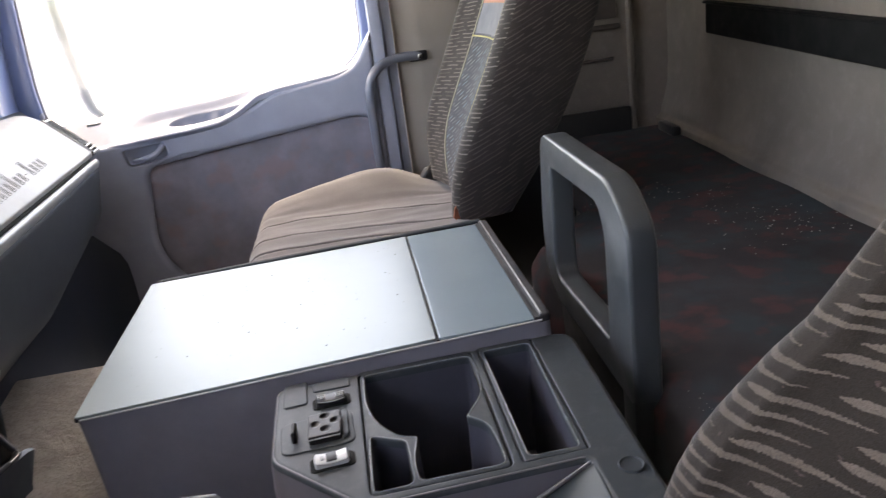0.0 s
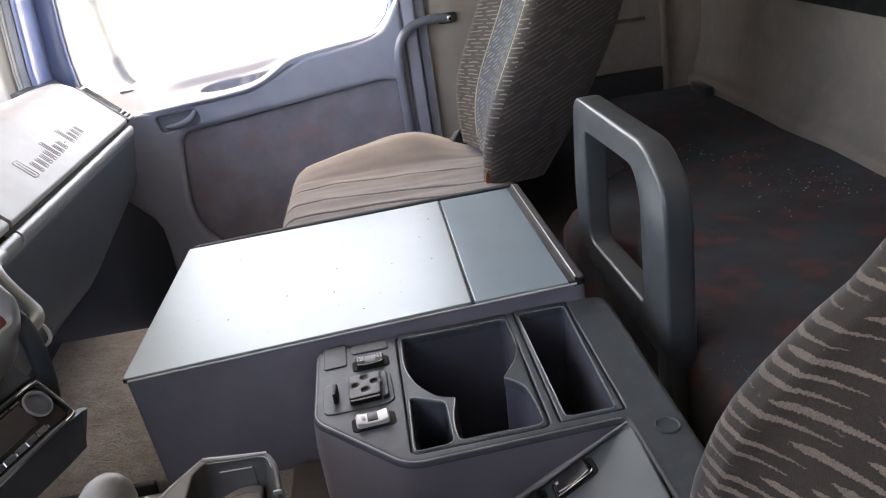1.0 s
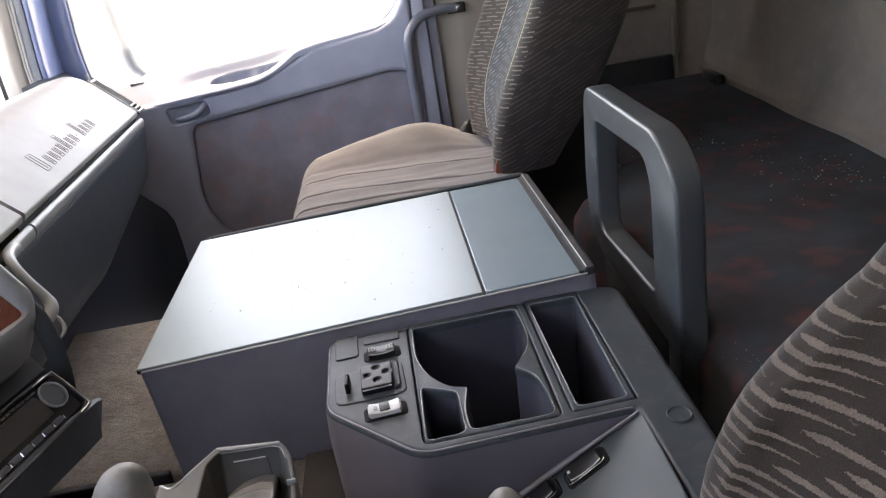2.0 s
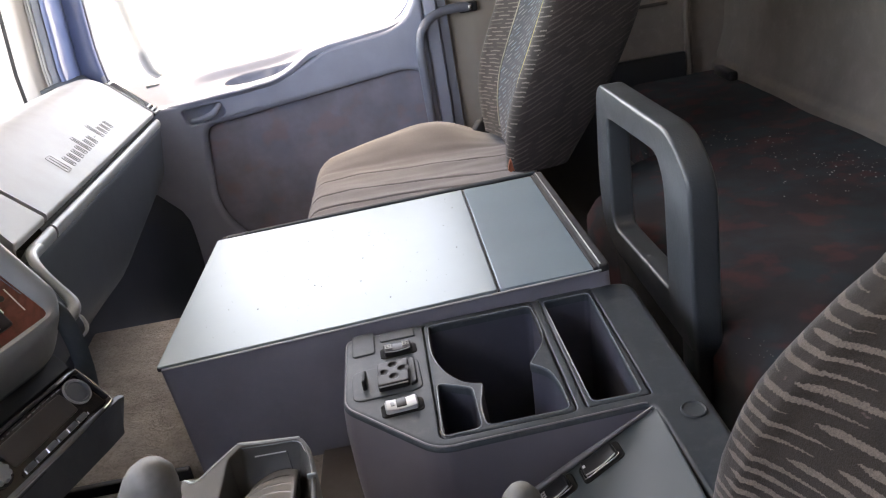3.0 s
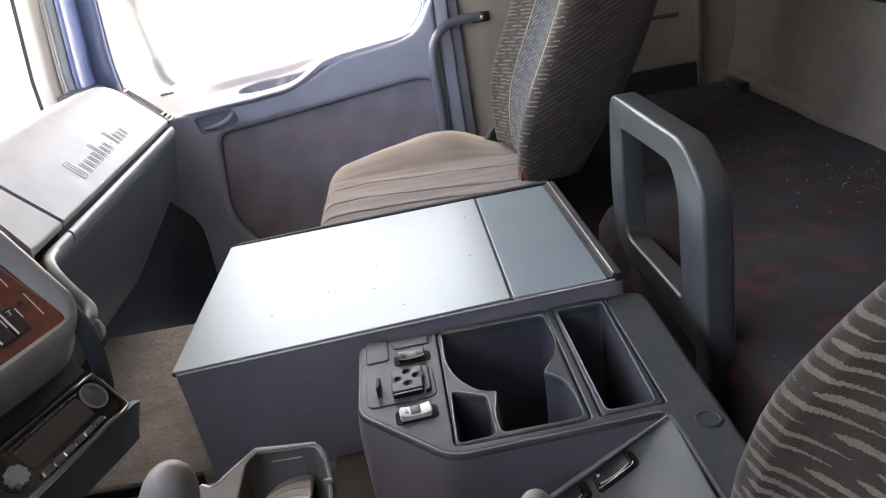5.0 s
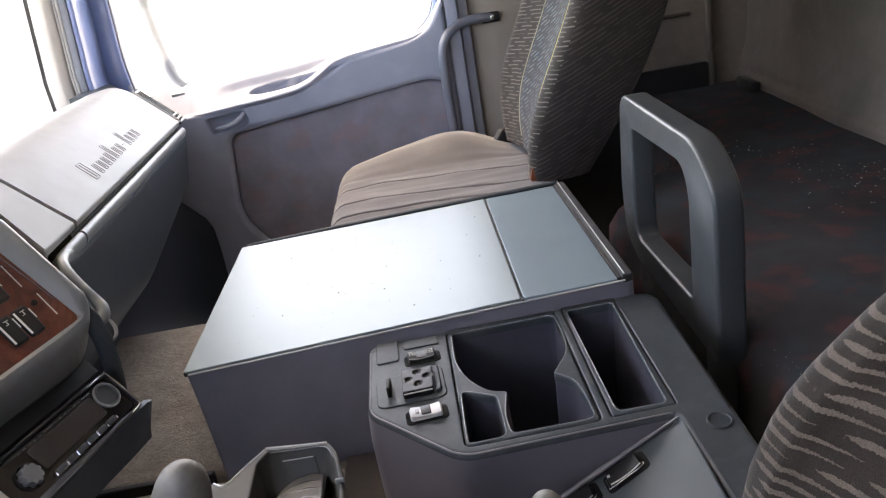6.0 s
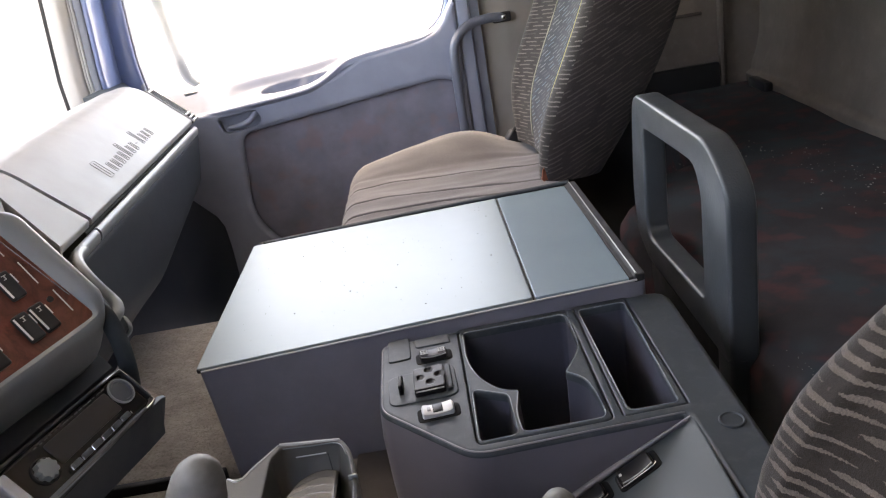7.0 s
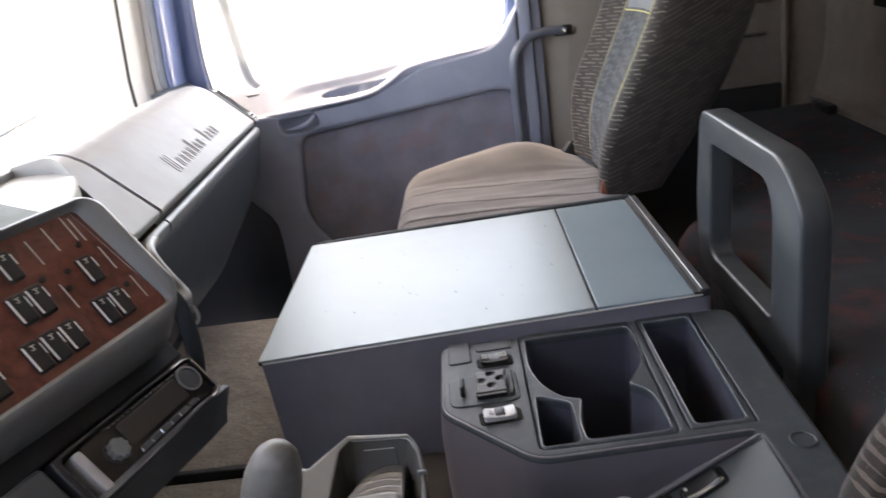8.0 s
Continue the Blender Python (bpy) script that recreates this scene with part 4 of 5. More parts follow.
part("radio_face", plate(rounded([(-0.09, -0.025), (0.09, -0.025), (0.09, 0.025), (-0.09, 0.025)], 0.004, 3), [], rput, 0.004, -0.05, 0.003), M_GLOSS, radio)
part("display", plate(rounded([(-0.043, -0.009), (0.055, -0.009), (0.055, 0.017), (-0.043, 0.017)], 0.003, 3), [], rput, 0.0055, 0.0, 0.001), surface("dark_display", (0.026, 0.025, 0.026), 0.3, grain=0), radio)
knurl = [[rput(-0.0610 + math.cos(a) * r, -0.002 + math.sin(a) * r, w) for a in (2 * math.pi * j / 48 for j in range(48)) for r in ((rr + 0.0010 * math.cos(9 * a)),)] for rr, w in ((0.0108, 0.003), (0.0108, 0.009), (0.0098, 0.0115), (0.004, 0.0118))]
part("volume_knob", loft(knurl), M_GREY, radio, "worn grey volume knob")
part("round_button", loft([[rput(0.072 + math.cos(a) * r, 0.006 + math.sin(a) * r, w) for a in (2 * math.pi * j / 32 for j in range(32))] for r, w in ((0.0145, 0.003), (0.0145, 0.006), (0.012, 0.007), (0.011, 0.005), (0.004, 0.006))]), M_DASH, radio)
part("button_ring", ring_frame([(0.072 + 0.0155 * math.cos(a), 0.006 + 0.0155 * math.sin(a)) for a in (2 * math.pi * j / 32 for j in range(32))], [(0.072 + 0.0142 * math.cos(a), 0.006 + 0.0142 * math.sin(a)) for a in (2 * math.pi * j / 32 for j in range(32))], rput, 0.003, 0.007, 0.0006, 48), M_FRAME, radio)
part("knob_ring", ring_frame([(-0.0610 + 0.0140 * math.cos(a), -0.002 + 0.0140 * math.sin(a)) for a in (2 * math.pi * j / 32 for j in range(32))], [(-0.0610 + 0.0128 * math.cos(a), -0.002 + 0.0128 * math.sin(a)) for a in (2 * math.pi * j / 32 for j in range(32))], rput, 0.003, 0.0065, 0.0008, 48), M_RUBBER, radio)
for j in range(6):
    u = -0.040 + j * 0.0165
    part("radio_button", plate(rounded([(u, -0.0205), (u + 0.013, -0.0205), (u + 0.013, -0.0145), (u, -0.0145)], 0.0015, 2), [], rput, 0.0075, 0.0, 0.001), M_DASH, radio)
rngr = random.Random(3)
for j in range(15):
    u = -0.052 + j * 0.0075
    part("trim_line", tube([rput(u, 0.0205, 0.0048), rput(u + rngr.uniform(0.003, 0.007), 0.0205, 0.0048)], rngr.uniform(0.0006, 0.0011), 5, 0), M_CHROME, radio)
for j in range(7):
    u = -0.043 + j * 0.0165
    part("trim_line", tube([rput(u, -0.0205, 0.0072), rput(u + 0.001, -0.0145 - rngr.uniform(0, 0.003), 0.0072)], 0.0008, 5, 0), M_CHROME, radio)
part("frame_edge", tube([rput(0.060, 0.0255, 0.0068), rput(0.088, 0.0255, 0.0068), rput(0.0935, 0.021, 0.0068), rput(0.0935, -0.020, 0.0068), rput(0.089, -0.0265, 0.0068), rput(0.075, -0.0275, 0.0068)], 0.0009, 6, 3), M_CHROME, radio, "worn bright frame edge")
part("side_flap", plate(rounded([(-0.1010, -0.025), (-0.0895, -0.025), (-0.0895, 0.022), (-0.1010, 0.022)], 0.003, 3), [], rput, 0.006, -0.03, 0.002), M_FLAP_GLARE, radio, "pale worn flap beside the radio")
part("radio_frame", ring_frame(rounded([(-0.122, -0.034), (0.0955, -0.030), (0.0955, 0.028), (-0.122, 0.030)], 0.006), rounded([(-0.113, -0.0265), (0.0915, -0.0250), (0.0915, 0.0240), (-0.113, 0.0255)], 0.003), rput, -0.06, 0.007, 0.003), M_BLACK, radio)
hous = loft([[rput(u, v, w) for v, w in sec] for u, sec in (
    (-0.135, ((-0.022, 0.004), (-0.029, 0.010), (-0.058, -0.014), (-0.02, -0.12))),
    (0.060, ((-0.024, 0.004), (-0.030, 0.006), (-0.062, -0.022), (-0.02, -0.12))),
    (0.104, ((-0.026, 0.000), (-0.031, 0.002), (-0.062, -0.034), (-0.02, -0.12))),
    (0.118, ((-0.029, -0.006), (-0.033, -0.005), (-0.058, -0.046), (-0.02, -0.12))))])
part("radio_housing", hous, M_DASH, radio)
part("housing_side", plate(rounded([(-0.34, -0.075), (-0.126, -0.075), (-0.126, 0.033), (-0.34, 0.033)], 0.006, 3), [], rput, 0.002, -0.06, 0.004), M_DASH, radio)
part("upper_recess", plate([(-0.16, 0.034), (0.118, 0.034), (0.118, 0.085), (-0.16, 0.085)], [], rput, -0.02, -0.14, 0.003), M_RUBBER, radio)
part("side_cheek", tube([(-0.017, 0.122, 0.105), (0.007, 0.116, 0.078), (0.013, 0.114, 0.02), (-0.001, 0.116, -0.06)], [0.008, 0.010, 0.010, 0.012], 12, 8, 0.5), M_CONSOLE, radio)
cheek_line = [(-0.058, -0.028, 0.601), (-0.0555, -0.030, 0.598), (-0.0515, -0.034, 0.591), (-0.0505, -0.040, 0.585), (-0.0555, -0.046, 0.580)]
part("cheek_edge", tube([Vector(p) - Vector((-0.060, -0.195, 0.547)) for p in cheek_line], [0.0012, 0.0021, 0.0025, 0.0022, 0.0014], 8, 5), M_LIP, radio, "pale edge of the side cheek")

# ---- storage box on the tunnel ----
box = thing("storage_box", "blue-grey storage box with a worn glossy two-part lid", "storage box", (0.0, 0.0, 0.5), "", "", (0, -2.5, 0))


def far(x):
    return 0.459 - 0.05 * x


body_top = [(-0.004, 0.004), (0.580, 0.003), (0.580, far(0.572) - 0.002), (-0.012, far(0) - 0.004)]
rings = []
for z, g in ((-0.215, -0.001), (-0.05, 0.0), (-0.010, 0.0008), (-0.006, 0.0)):
    rings.append([(x, y, z) for x, y in rounded(offset(body_top, g), [0.006, 0.014, 0.010, 0.006], 4)])
part("box_body", loft(rings), M_BODY, box)
part("lid", plate(rounded([(-0.006, 0.0), (0.4350, 0.003), (0.4350, far(0.4345) - 0.006), (-0.016, far(0) - 0.002)], 0.004, 3), [], xy, 0.0, -0.006, 0.0012), M_LID, box, "glossy blue-grey metal lid with small chips")
part("rear_lid", plate(rounded([(0.4385, 0.003), (0.5595, 0.003), (0.5595, far(0.56) - 0.006), (0.4385, far(0.4385) - 0.006)], 0.004, 3), [], lambda u, v, w: (u, v, w - 0.015 * (u - 0.4385)), -0.0005, -0.008, 0.0007), M_LID_REAR, box, "smaller fixed lid section")
part("end_rail", plate(rounded([(0.5650, 0.001), (0.5805, 0.002), (0.5805, far(0.57)), (0.5650, far(0.57))], [0.004, 0.013, 0.006, 0.004], 4), [], xy, 0.0015, -0.008, 0.003), M_RUBBER, box)
# dark strips filling the gaps on both sides of the rear lid
part("lid_gap_strip", block(0.5600, 0.5660, 0.004, far(0.56) - 0.004, -0.008, -0.0012, 0.0006), M_RUBBER, box)
part("lid_groove", block(0.4352, 0.4383, 0.004, far(0.437) - 0.006, -0.008, -0.0030, 0), M_RUBBER, box)
part("lid_trim", tube([(0.5690, 0.006, 0.0022), (0.5690, far(0.562) - 0.006, 0.0022)], 0.0010, 6, 0), M_TRIM_GLINT, box)
part("back_rail", tube([(0.002, far(0) + 0.004, -0.002), (0.30, far(0.3) + 0.002, 0.0005), (0.569, far(0.569) + 0.001, 0.0)], 0.0042, 8), M_CONSOLE, box)
part("back_trim", tube([(-0.008, far(0) + 0.009, -0.001), (0.30, far(0.3) + 0.007, 0.001), (0.560, far(0.56) + 0.006, 0.001)], 0.0014, 6, 0), M_TRIM_GLINT, box)
part("front_rail", tube([(0.0, -0.001, -0.0045), (0.28, 0.001, -0.0045), (0.568, 0.0, -0.0045)], 0.0014, 8), M_TRIM_GLINT, box)
part("corner_foot", moved(block(-0.006, 0.006, -0.005, 0.005, -0.014, -0.003, 0.003), Matrix.Translation((-0.002, 0.003, 0.001)) @ Matrix.Diagonal((0.7, 0.6, 0.6, 1))), M_BLACK, box)
part("screw_cap", loft([[(0.262 + math.cos(a) * r, 0.003 - d, -0.052 + math.sin(a) * r) for a in (2 * math.pi * j / 20 for j in range(20))] for r, d in ((0.007, -0.004), (0.007, 0.001), (0.005, 0.002))]), M_GREY, box)
rngb = random.Random(5)
crumbs = bmesh.new()
for _ in range(95):
    x, y = rngb.uniform(0.03, 0.41), rngb.uniform(0.03, 0.40)
    s = 0.00035 + 0.0009 * rngb.random() ** 3
    bmesh.ops.create_icosphere(crumbs, subdivisions=1, radius=s, matrix=Matrix.Translation((x, y, s * 0.4)) @ Matrix.Diagonal((1, rngb.uniform(0.6, 1.8), 0.6, 1)))
dirt = part("lid_specks", crumbs, M_BLACK, box)
tagged(dirt, "small dark specks of dirt on the lid", "", "", "stuff")

# ---- centre console ----
CZ, TILT = 0.497, 0.04
console = thing("centre_console", "dark grey moulded console with pockets and switches", "console", (0.42, -0.15, 0.30))
CO = Vector((-0.42, 0.15, -0.30))


def cput(u, v, w):
    """The console's top falls slightly towards the driver."""
    return Vector((u, v, w + TILT * v)) + CO


c_out = rounded([(0.234, -0.014), (0.604, 0.008), (0.598, -0.46), (0.550, -0.46), (0.545, -0.2445), (0.331, -0.2555), (0.236, -0.157)], [0.016, 0.030, 0.01, 0.004, 0.008, 0.020, 0.016], 6)
# cup pocket with a waist, a small square pocket in front of it and a long one behind
cup = rounded([(0.3405, -0.0185), (0.4690, -0.0135), (0.4712, -0.060), (0.4690, -0.098), (0.4445, -0.1395), (0.4625, -0.157), (0.4680, -0.190), (0.4685, -0.2290), (0.3855, -0.2310), (0.3830, -0.200), (0.3905, -0.1590), (0.3720, -0.1530), (0.3520, -0.126), (0.3400, -0.085)],
              [0.006, 0.009, 0.03, 0.026, 0.003, 0.022, 0.03, 0.009, 0.007, 0.02, 0.004, 0.012, 0.03, 0.03], 6)
small = rounded([(0.3415, -0.1450), (0.3770, -0.1640), (0.3785, -0.2330), (0.3405, -0.2350)], [0.008, 0.006, 0.009, 0.006], 5)
slit = rounded([(0.4885, -0.0105), (0.5455, -0.0085), (0.5420, -0.2240), (0.4930, -0.2250)], [0.005, 0.007, 0.005, 0.007], 4)
insert = rounded([(0.3335, -0.0115), (0.4725, -0.0060), (0.4745, -0.2355), (0.3370, -0.2405)], [0.009, 0.007, 0.009, 0.009], 5)
insert_long = rounded([(0.4830, -0.0035), (0.5500, 0.0000), (0.5510, -0.2300), (0.4850, -0.2330)], [0.004, 0.005, 0.004, 0.004], 4)
part("console_top", plate(c_out, [offset(insert, 0.0008), offset(insert_long, 0.0007)], cput, CZ, CZ - 0.0064, 0.0060, False, 0.0016), M_CONSOLE, console)
part("cup_insert", plate(offset(insert, -0.0004), [cup, small], cput, CZ - 0.0003, CZ - 0.010, 0.0024, False), M_CONSOLE, console, "moulded insert with a waisted cup pocket")
part("long_insert", plate(offset(insert_long, -0.0004), [slit], cput, CZ - 0.0003, CZ - 0.010, 0.0020, False), M_CONSOLE, console)


def pocket(name, hole, depth):
    rings = []
    for g, z in ((0.0008, CZ - 0.006), (0.0, CZ - 0.03), (-0.005, CZ - depth), (-0.012, CZ - depth - 0.004)):
        rings.append([cput(u, v, z) for u, v in offset(hole, g)])
    return part(name, loft(rings, cap0=False), M_POCKET, console)


pocket("cup_pocket", cup, 0.158)
pocket("coin_pocket", small, 0.105)
pocket("long_pocket", slit, 0.150)


def bead(name, loop, grow, r, z):
    """A thin raised bead round a pocket, pale to carry the edge's highlight."""
    pts = [cput(u, v, CZ + z) for u, v in offset(loop, grow)]
    return part(name, tube(pts + pts[:2], r, 6, 0), M_RIM_GLINT, console)


for hole in (cup, small, slit):
    bead("pocket_rim", hole, 0.0014, 0.00085, -0.0003)
rings = [[cput(u, v, z) for u, v in offset(c_out, g)] for g, z in ((0.0000, CZ - 0.0062), (0.0008, CZ - 0.014), (0.0030, CZ - 0.04), (0.0030, CZ - 0.10), (0.0010, 0.33))]
# sides take the paler copy, with their light in the colour
part("console_side", loft(rings, cap0=False), M_CONSOLE_LIT, console)
part("pocket_floor", plate(offset(insert, 0.012), [], cput, 0.328, 0.322, 0.001), M_SLOT, console)
# sloping switch face below the near edge
# pale bead paints the highlight on the left and near edges
worn = offset(c_out, -0.0030)
first = max(range(len(worn)), key=lambda k: worn[k][0] > 0.545 and worn[(k + 1) % len(worn)][0] <= 0.545)
worn = [p for p in worn[first + 1:] + worn[:first + 1] if p[0] <= 0.545]
part("console_edge", tube([cput(u, v, CZ - 0.0010) for u, v in worn], 0.0010, 6, 0), M_RIDGE_GLINT, console)
slope_pts = [(0.550, 0.4870), (0.39, 0.3980), (0.37, 0.382), (0.37, 0.315), (0.550, 0.315)]
part("slope_face", loft([[Vector((x - dx, y, z)) + CO for x, z in rounded(slope_pts, [0.004, 0.01, 0.01, 0, 0], 4)] for y, dx in ((-0.2530, 0.0), (-0.36, 0.004), (-0.50, 0.012))]), M_SLOPE, console, "lighter sloping switch face")
# pale bead where slope meets side, painting the ridge's highlight
part("slope_ridge", tube([Vector(p) + CO for p in ((0.545, -0.2510, 0.4870), (0.46, -0.2550, 0.4410), (0.38, -0.2580, 0.3950))], [0.0010, 0.0034, 0.0036], 14), M_RIDGE_GLINT, console)
part("cap", loft([[Vector((0.5795 + math.cos(a) * r, -0.267 + math.sin(a) * r, CZ + TILT * (-0.267 + math.sin(a) * r) + z)) + CO for a in (2 * math.pi * j / 40 for j in range(40))] for r, z in ((0.0125, -0.004), (0.0125, 0.0010), (0.0119, 0.0019), (0.0109, 0.0021), (0.0098, 0.0006), (0.0010, 0.0002))]), M_CONSOLE, console)

SL = math.atan2(0.090, 0.162)


def on_slope(x, y):
    z = 0.4870 - (0.550 - x) * 0.090 / 0.162
    return Matrix.Translation(Vector((x, y, z + 0.001)) + CO) @ pose(0, 0, 0, 0, -math.degrees(SL), 0)


def rocker(name, m, lx, ly, h, cap, marks=()):
    """A rocker switch: black plate as the well's shade, dished cap, printed marks."""
    well = plate(rounded([(-lx - 0.005, -ly - 0.004), (lx + 0.006, -ly - 0.004), (lx + 0.006, ly + 0.002), (-lx - 0.005, ly + 0.002)], 0.006, 5), [], xy, 0.0008, -0.004, 0.0006)
    w = part(name, well, M_SLOT, console)
    w.matrix_basis = m

    def dished(u, v, q):
        return (u, v, q + 0.0022 * (u / lx) ** 2 * (q > 0.003))

    secs = []
    for k in range(21):
        u = -lx + 2 * lx * k / 20
        e = 0.0030 * max(0.0, abs(u) / lx - 0.86) ** 2 / 0.0196
        top = dished(u, 0, h * 0.72)[2] - e * 0.6
        secs.append([(u, v, z) for v, z in rounded([(-ly + e, 0.0), (-ly + e, top), (ly - e, top), (ly - e, 0.0)], [0, 0.0016, 0.0016, 0], 3)])
    part("switch_cap", loft(secs), cap, w)
    # pale line paints the highlight on the cap's near edge
    edge = [dished(-lx * 0.93 + lx * 1.86 * k / 16, -ly - 0.0001, h * 0.72 - 0.0010) for k in range(17)]
    part("cap_edge", tube(edge, 0.0007, 6, 0), M_TRIM_GLINT, w)
    for u, v in marks:
        for dx, dy, sx, sy in ((-0.0042, 0, 0.0007, 0.0088), (0.0042, 0, 0.0007, 0.0088), (0, -0.0044, 0.0091, 0.0007), (0, 0.0044, 0.0091, 0.0007), (0, 0, 0.0007, 0.0088), (0, 0, 0.0084, 0.0007)):
            z = dished(u, v, h * 0.72)[2]
            part("printed_mark", block(u + dx * 0.8 - sx / 2, u + dx * 0.8 + sx / 2, v + dy * 0.8 - sy * 0.4, v + dy * 0.8 + sy * 0.4, z + 0.0002, z + 0.0012, 0), M_MARK_DIM, w)
    return w


def top_at(u, v, turn=0.0, z=0.0):
    return Matrix.Translation(cput(u, v, CZ + z)) @ pose(0, 0, 0, math.degrees(TILT), 0, 0) @ pose(0, 0, 0, 0, 0, turn)


rocker("window_switch", top_at(0.3005, -0.0615, 4), 0.0165, 0.0085, 0.0085, M_SWITCH, ((-0.0105, 0.001), (0.0105, 0.001)))
# pale cap and dark middle paint the reflection at both ends
bright = rocker("glare_switch", top_at(0.3010, -0.1755, 5), 0.0175, 0.0090, 0.0080, M_FLAP_GLARE)
part("switch_middle", block(-0.0055, 0.0055, -0.0070, 0.0078, 0.002, 0.0066, 0.0008), M_SWITCH, bright)
part("printed_mark", block(-0.0115, -0.0075, -0.0035, 0.0035, 0.002, 0.0072, 0.0005), M_FRAME, bright)
for sx, sy in ((0.484, -0.2730), (0.436, -0.2740)):
    sw = rocker("slope_switch", on_slope(sx, sy) @ pose(0, 0, 0, 0, 0, 5), 0.0185, 0.0098, 0.0075, M_SWITCH, ((-0.011, 0.0),) if sx < 0.45 else ())
    # bright tube drawn as the highlight round the switch's lower edge
    part("switch_glint", tube([(-0.0200, 0.004, 0.003), (-0.0205, -0.009, 0.0035), (-0.017, -0.0112, 0.0035), (0.016, -0.0112, 0.0035), (0.020, -0.008, 0.0035)], 0.0006, 6, 4), M_CHROME, sw)
part("printed_mark", moved(block(-0.0015, 0.0015, -0.002, 0.002, 0.0045, 0.0072, 0.0005), on_slope(0.4705, -0.2735)), M_MARK, console)
part("blank_cover", plate(rounded([(0.2440, -0.0115), (0.2715, -0.0085), (0.2735, -0.0590), (0.2455, -0.0615)], 0.005, 4), [], cput, CZ + 0.0015, CZ - 0.001, 0.0013), M_CONSOLE, console)
part("blank_cover", plate(rounded([(0.2790, -0.0370), (0.3230, -0.0350), (0.3215, -0.0135), (0.2780, -0.0165)], [0.005, 0.002, 0.002, 0.005], 4), [], cput, CZ + 0.0015, CZ - 0.001, 0.0013), M_CONSOLE, console)
part("mirror_base", plate(rounded([(0.2450, -0.0950), (0.2780, -0.0905), (0.3230, -0.0860), (0.3260, -0.1440), (0.3170, -0.1500), (0.2480, -0.1530)], [0.012, 0.01, 0.010, 0.008, 0.008, 0.012], 4), [], cput, CZ + 0.0013, CZ - 0.001, 0.0011), M_CONSOLE, console)
PADZ = CZ + 0.0098
dimples = [(0.2945 + dx, -0.1175 + dy) for dx, dy in ((0, 0.0125), (0.001, -0.0115), (0.0110, 0.002), (-0.0105, -0.001))]
dimple_holes = [[(x + 0.0046 * math.cos(a), y + 0.0050 * math.sin(a)) for a in (2 * math.pi * j / 16 for j in range(16))] for x, y in dimples]
pad = part("mirror_pad", plate(rounded([(0.2770, -0.1430), (0.3120, -0.1405), (0.3120, -0.0955), (0.2760, -0.0985)], 0.004, 4), dimple_holes, cput, PADZ, CZ, 0.0014), M_SWITCH, console, "square mirror adjuster with four dimples")
for x, y in dimples:
    dm = loft([[cput(x + math.cos(a) * r, y + math.sin(a) * r * 1.09, PADZ + z) for a in (2 * math.pi * j / 16 for j in range(16))] for r, z in ((0.0048, -0.0008), (0.0036, -0.0018), (0.0020, -0.0023), (0.0004, -0.0024))], cap0=False)
    part("dimple", dm, M_SWITCH, pad)
# pale line paints the highlight on the pad's near edge
part("pad_edge", tube([cput(0.2785, -0.1434, PADZ - 0.0022), cput(0.3105, -0.1409, PADZ - 0.0022)], 0.0009, 6, 0), M_TRIM_GLINT, pad)
part("pad_frame", plate(rounded([(0.3130, -0.1420), (0.3205, -0.1370), (0.3190, -0.0900), (0.3130, -0.0880)], 0.003, 4), [], cput, CZ + 0.0050, CZ, 0.0016), M_CONSOLE, console)
part("mirror_toggle", plate(rounded([(0.2590, -0.1340), (0.2640, -0.1340), (0.2645, -0.1120), (0.2595, -0.1120)], 0.002, 3), [], cput, CZ + 0.0135, CZ, 0.002), M_SWITCH, console)

# ---- grab handle behind the console ----
handle = thing("grab_bar", "dark grey moulded upright grab bar with an opening", "grab bar", (0.68, 0.13, 0.0))
HX = 0.66
h_out = rounded([(0.270, 0.424), (0.326, 0.452), (0.336, 0.53), (0.306, 0.693), (-0.005, 0.686), (-0.068, 0.640), (-0.068, 0.412)], [0.02, 0.03, 0.05, 0.035, 0.03, 0.03, 0.003], 7)
h_in = rounded([(0.266, 0.466), (0.257, 0.646), (0.040, 0.647), (0.018, 0.615), (0.019, 0.467)], [0.026, 0.014, 0.03, 0.03, 0.010], 6)
part("handle_loop", ring_frame([(y - 0.13, z) for y, z in h_out], [(y - 0.13, z) for y, z in h_in], lambda u, v, w: (w, u, v), HX - 0.68 - 0.002, HX - 0.68 + 0.034, 0.0055, 140), M_HANDLE, handle)
# base is black to paint the shade under the bar
part("handle_base", block(-0.002, 0.012, -0.16, 0.20, 0.0, 0.40, 0.004), M_RUBBER, handle)
part("handle_post", block(-0.0217, 0.0137, -0.1977, -0.150, 0.0, 0.450, 0.0055), M_HANDLE, handle)

# ---- bunk ----
bunk = thing("bunk", "dark patterned mattress on the bunk behind the seats", "bunk bed", (0.98, 0.05, 0.0))
BT = 0.45
nx, ny = 30, 90
bm = bmesh.new()
grid = []
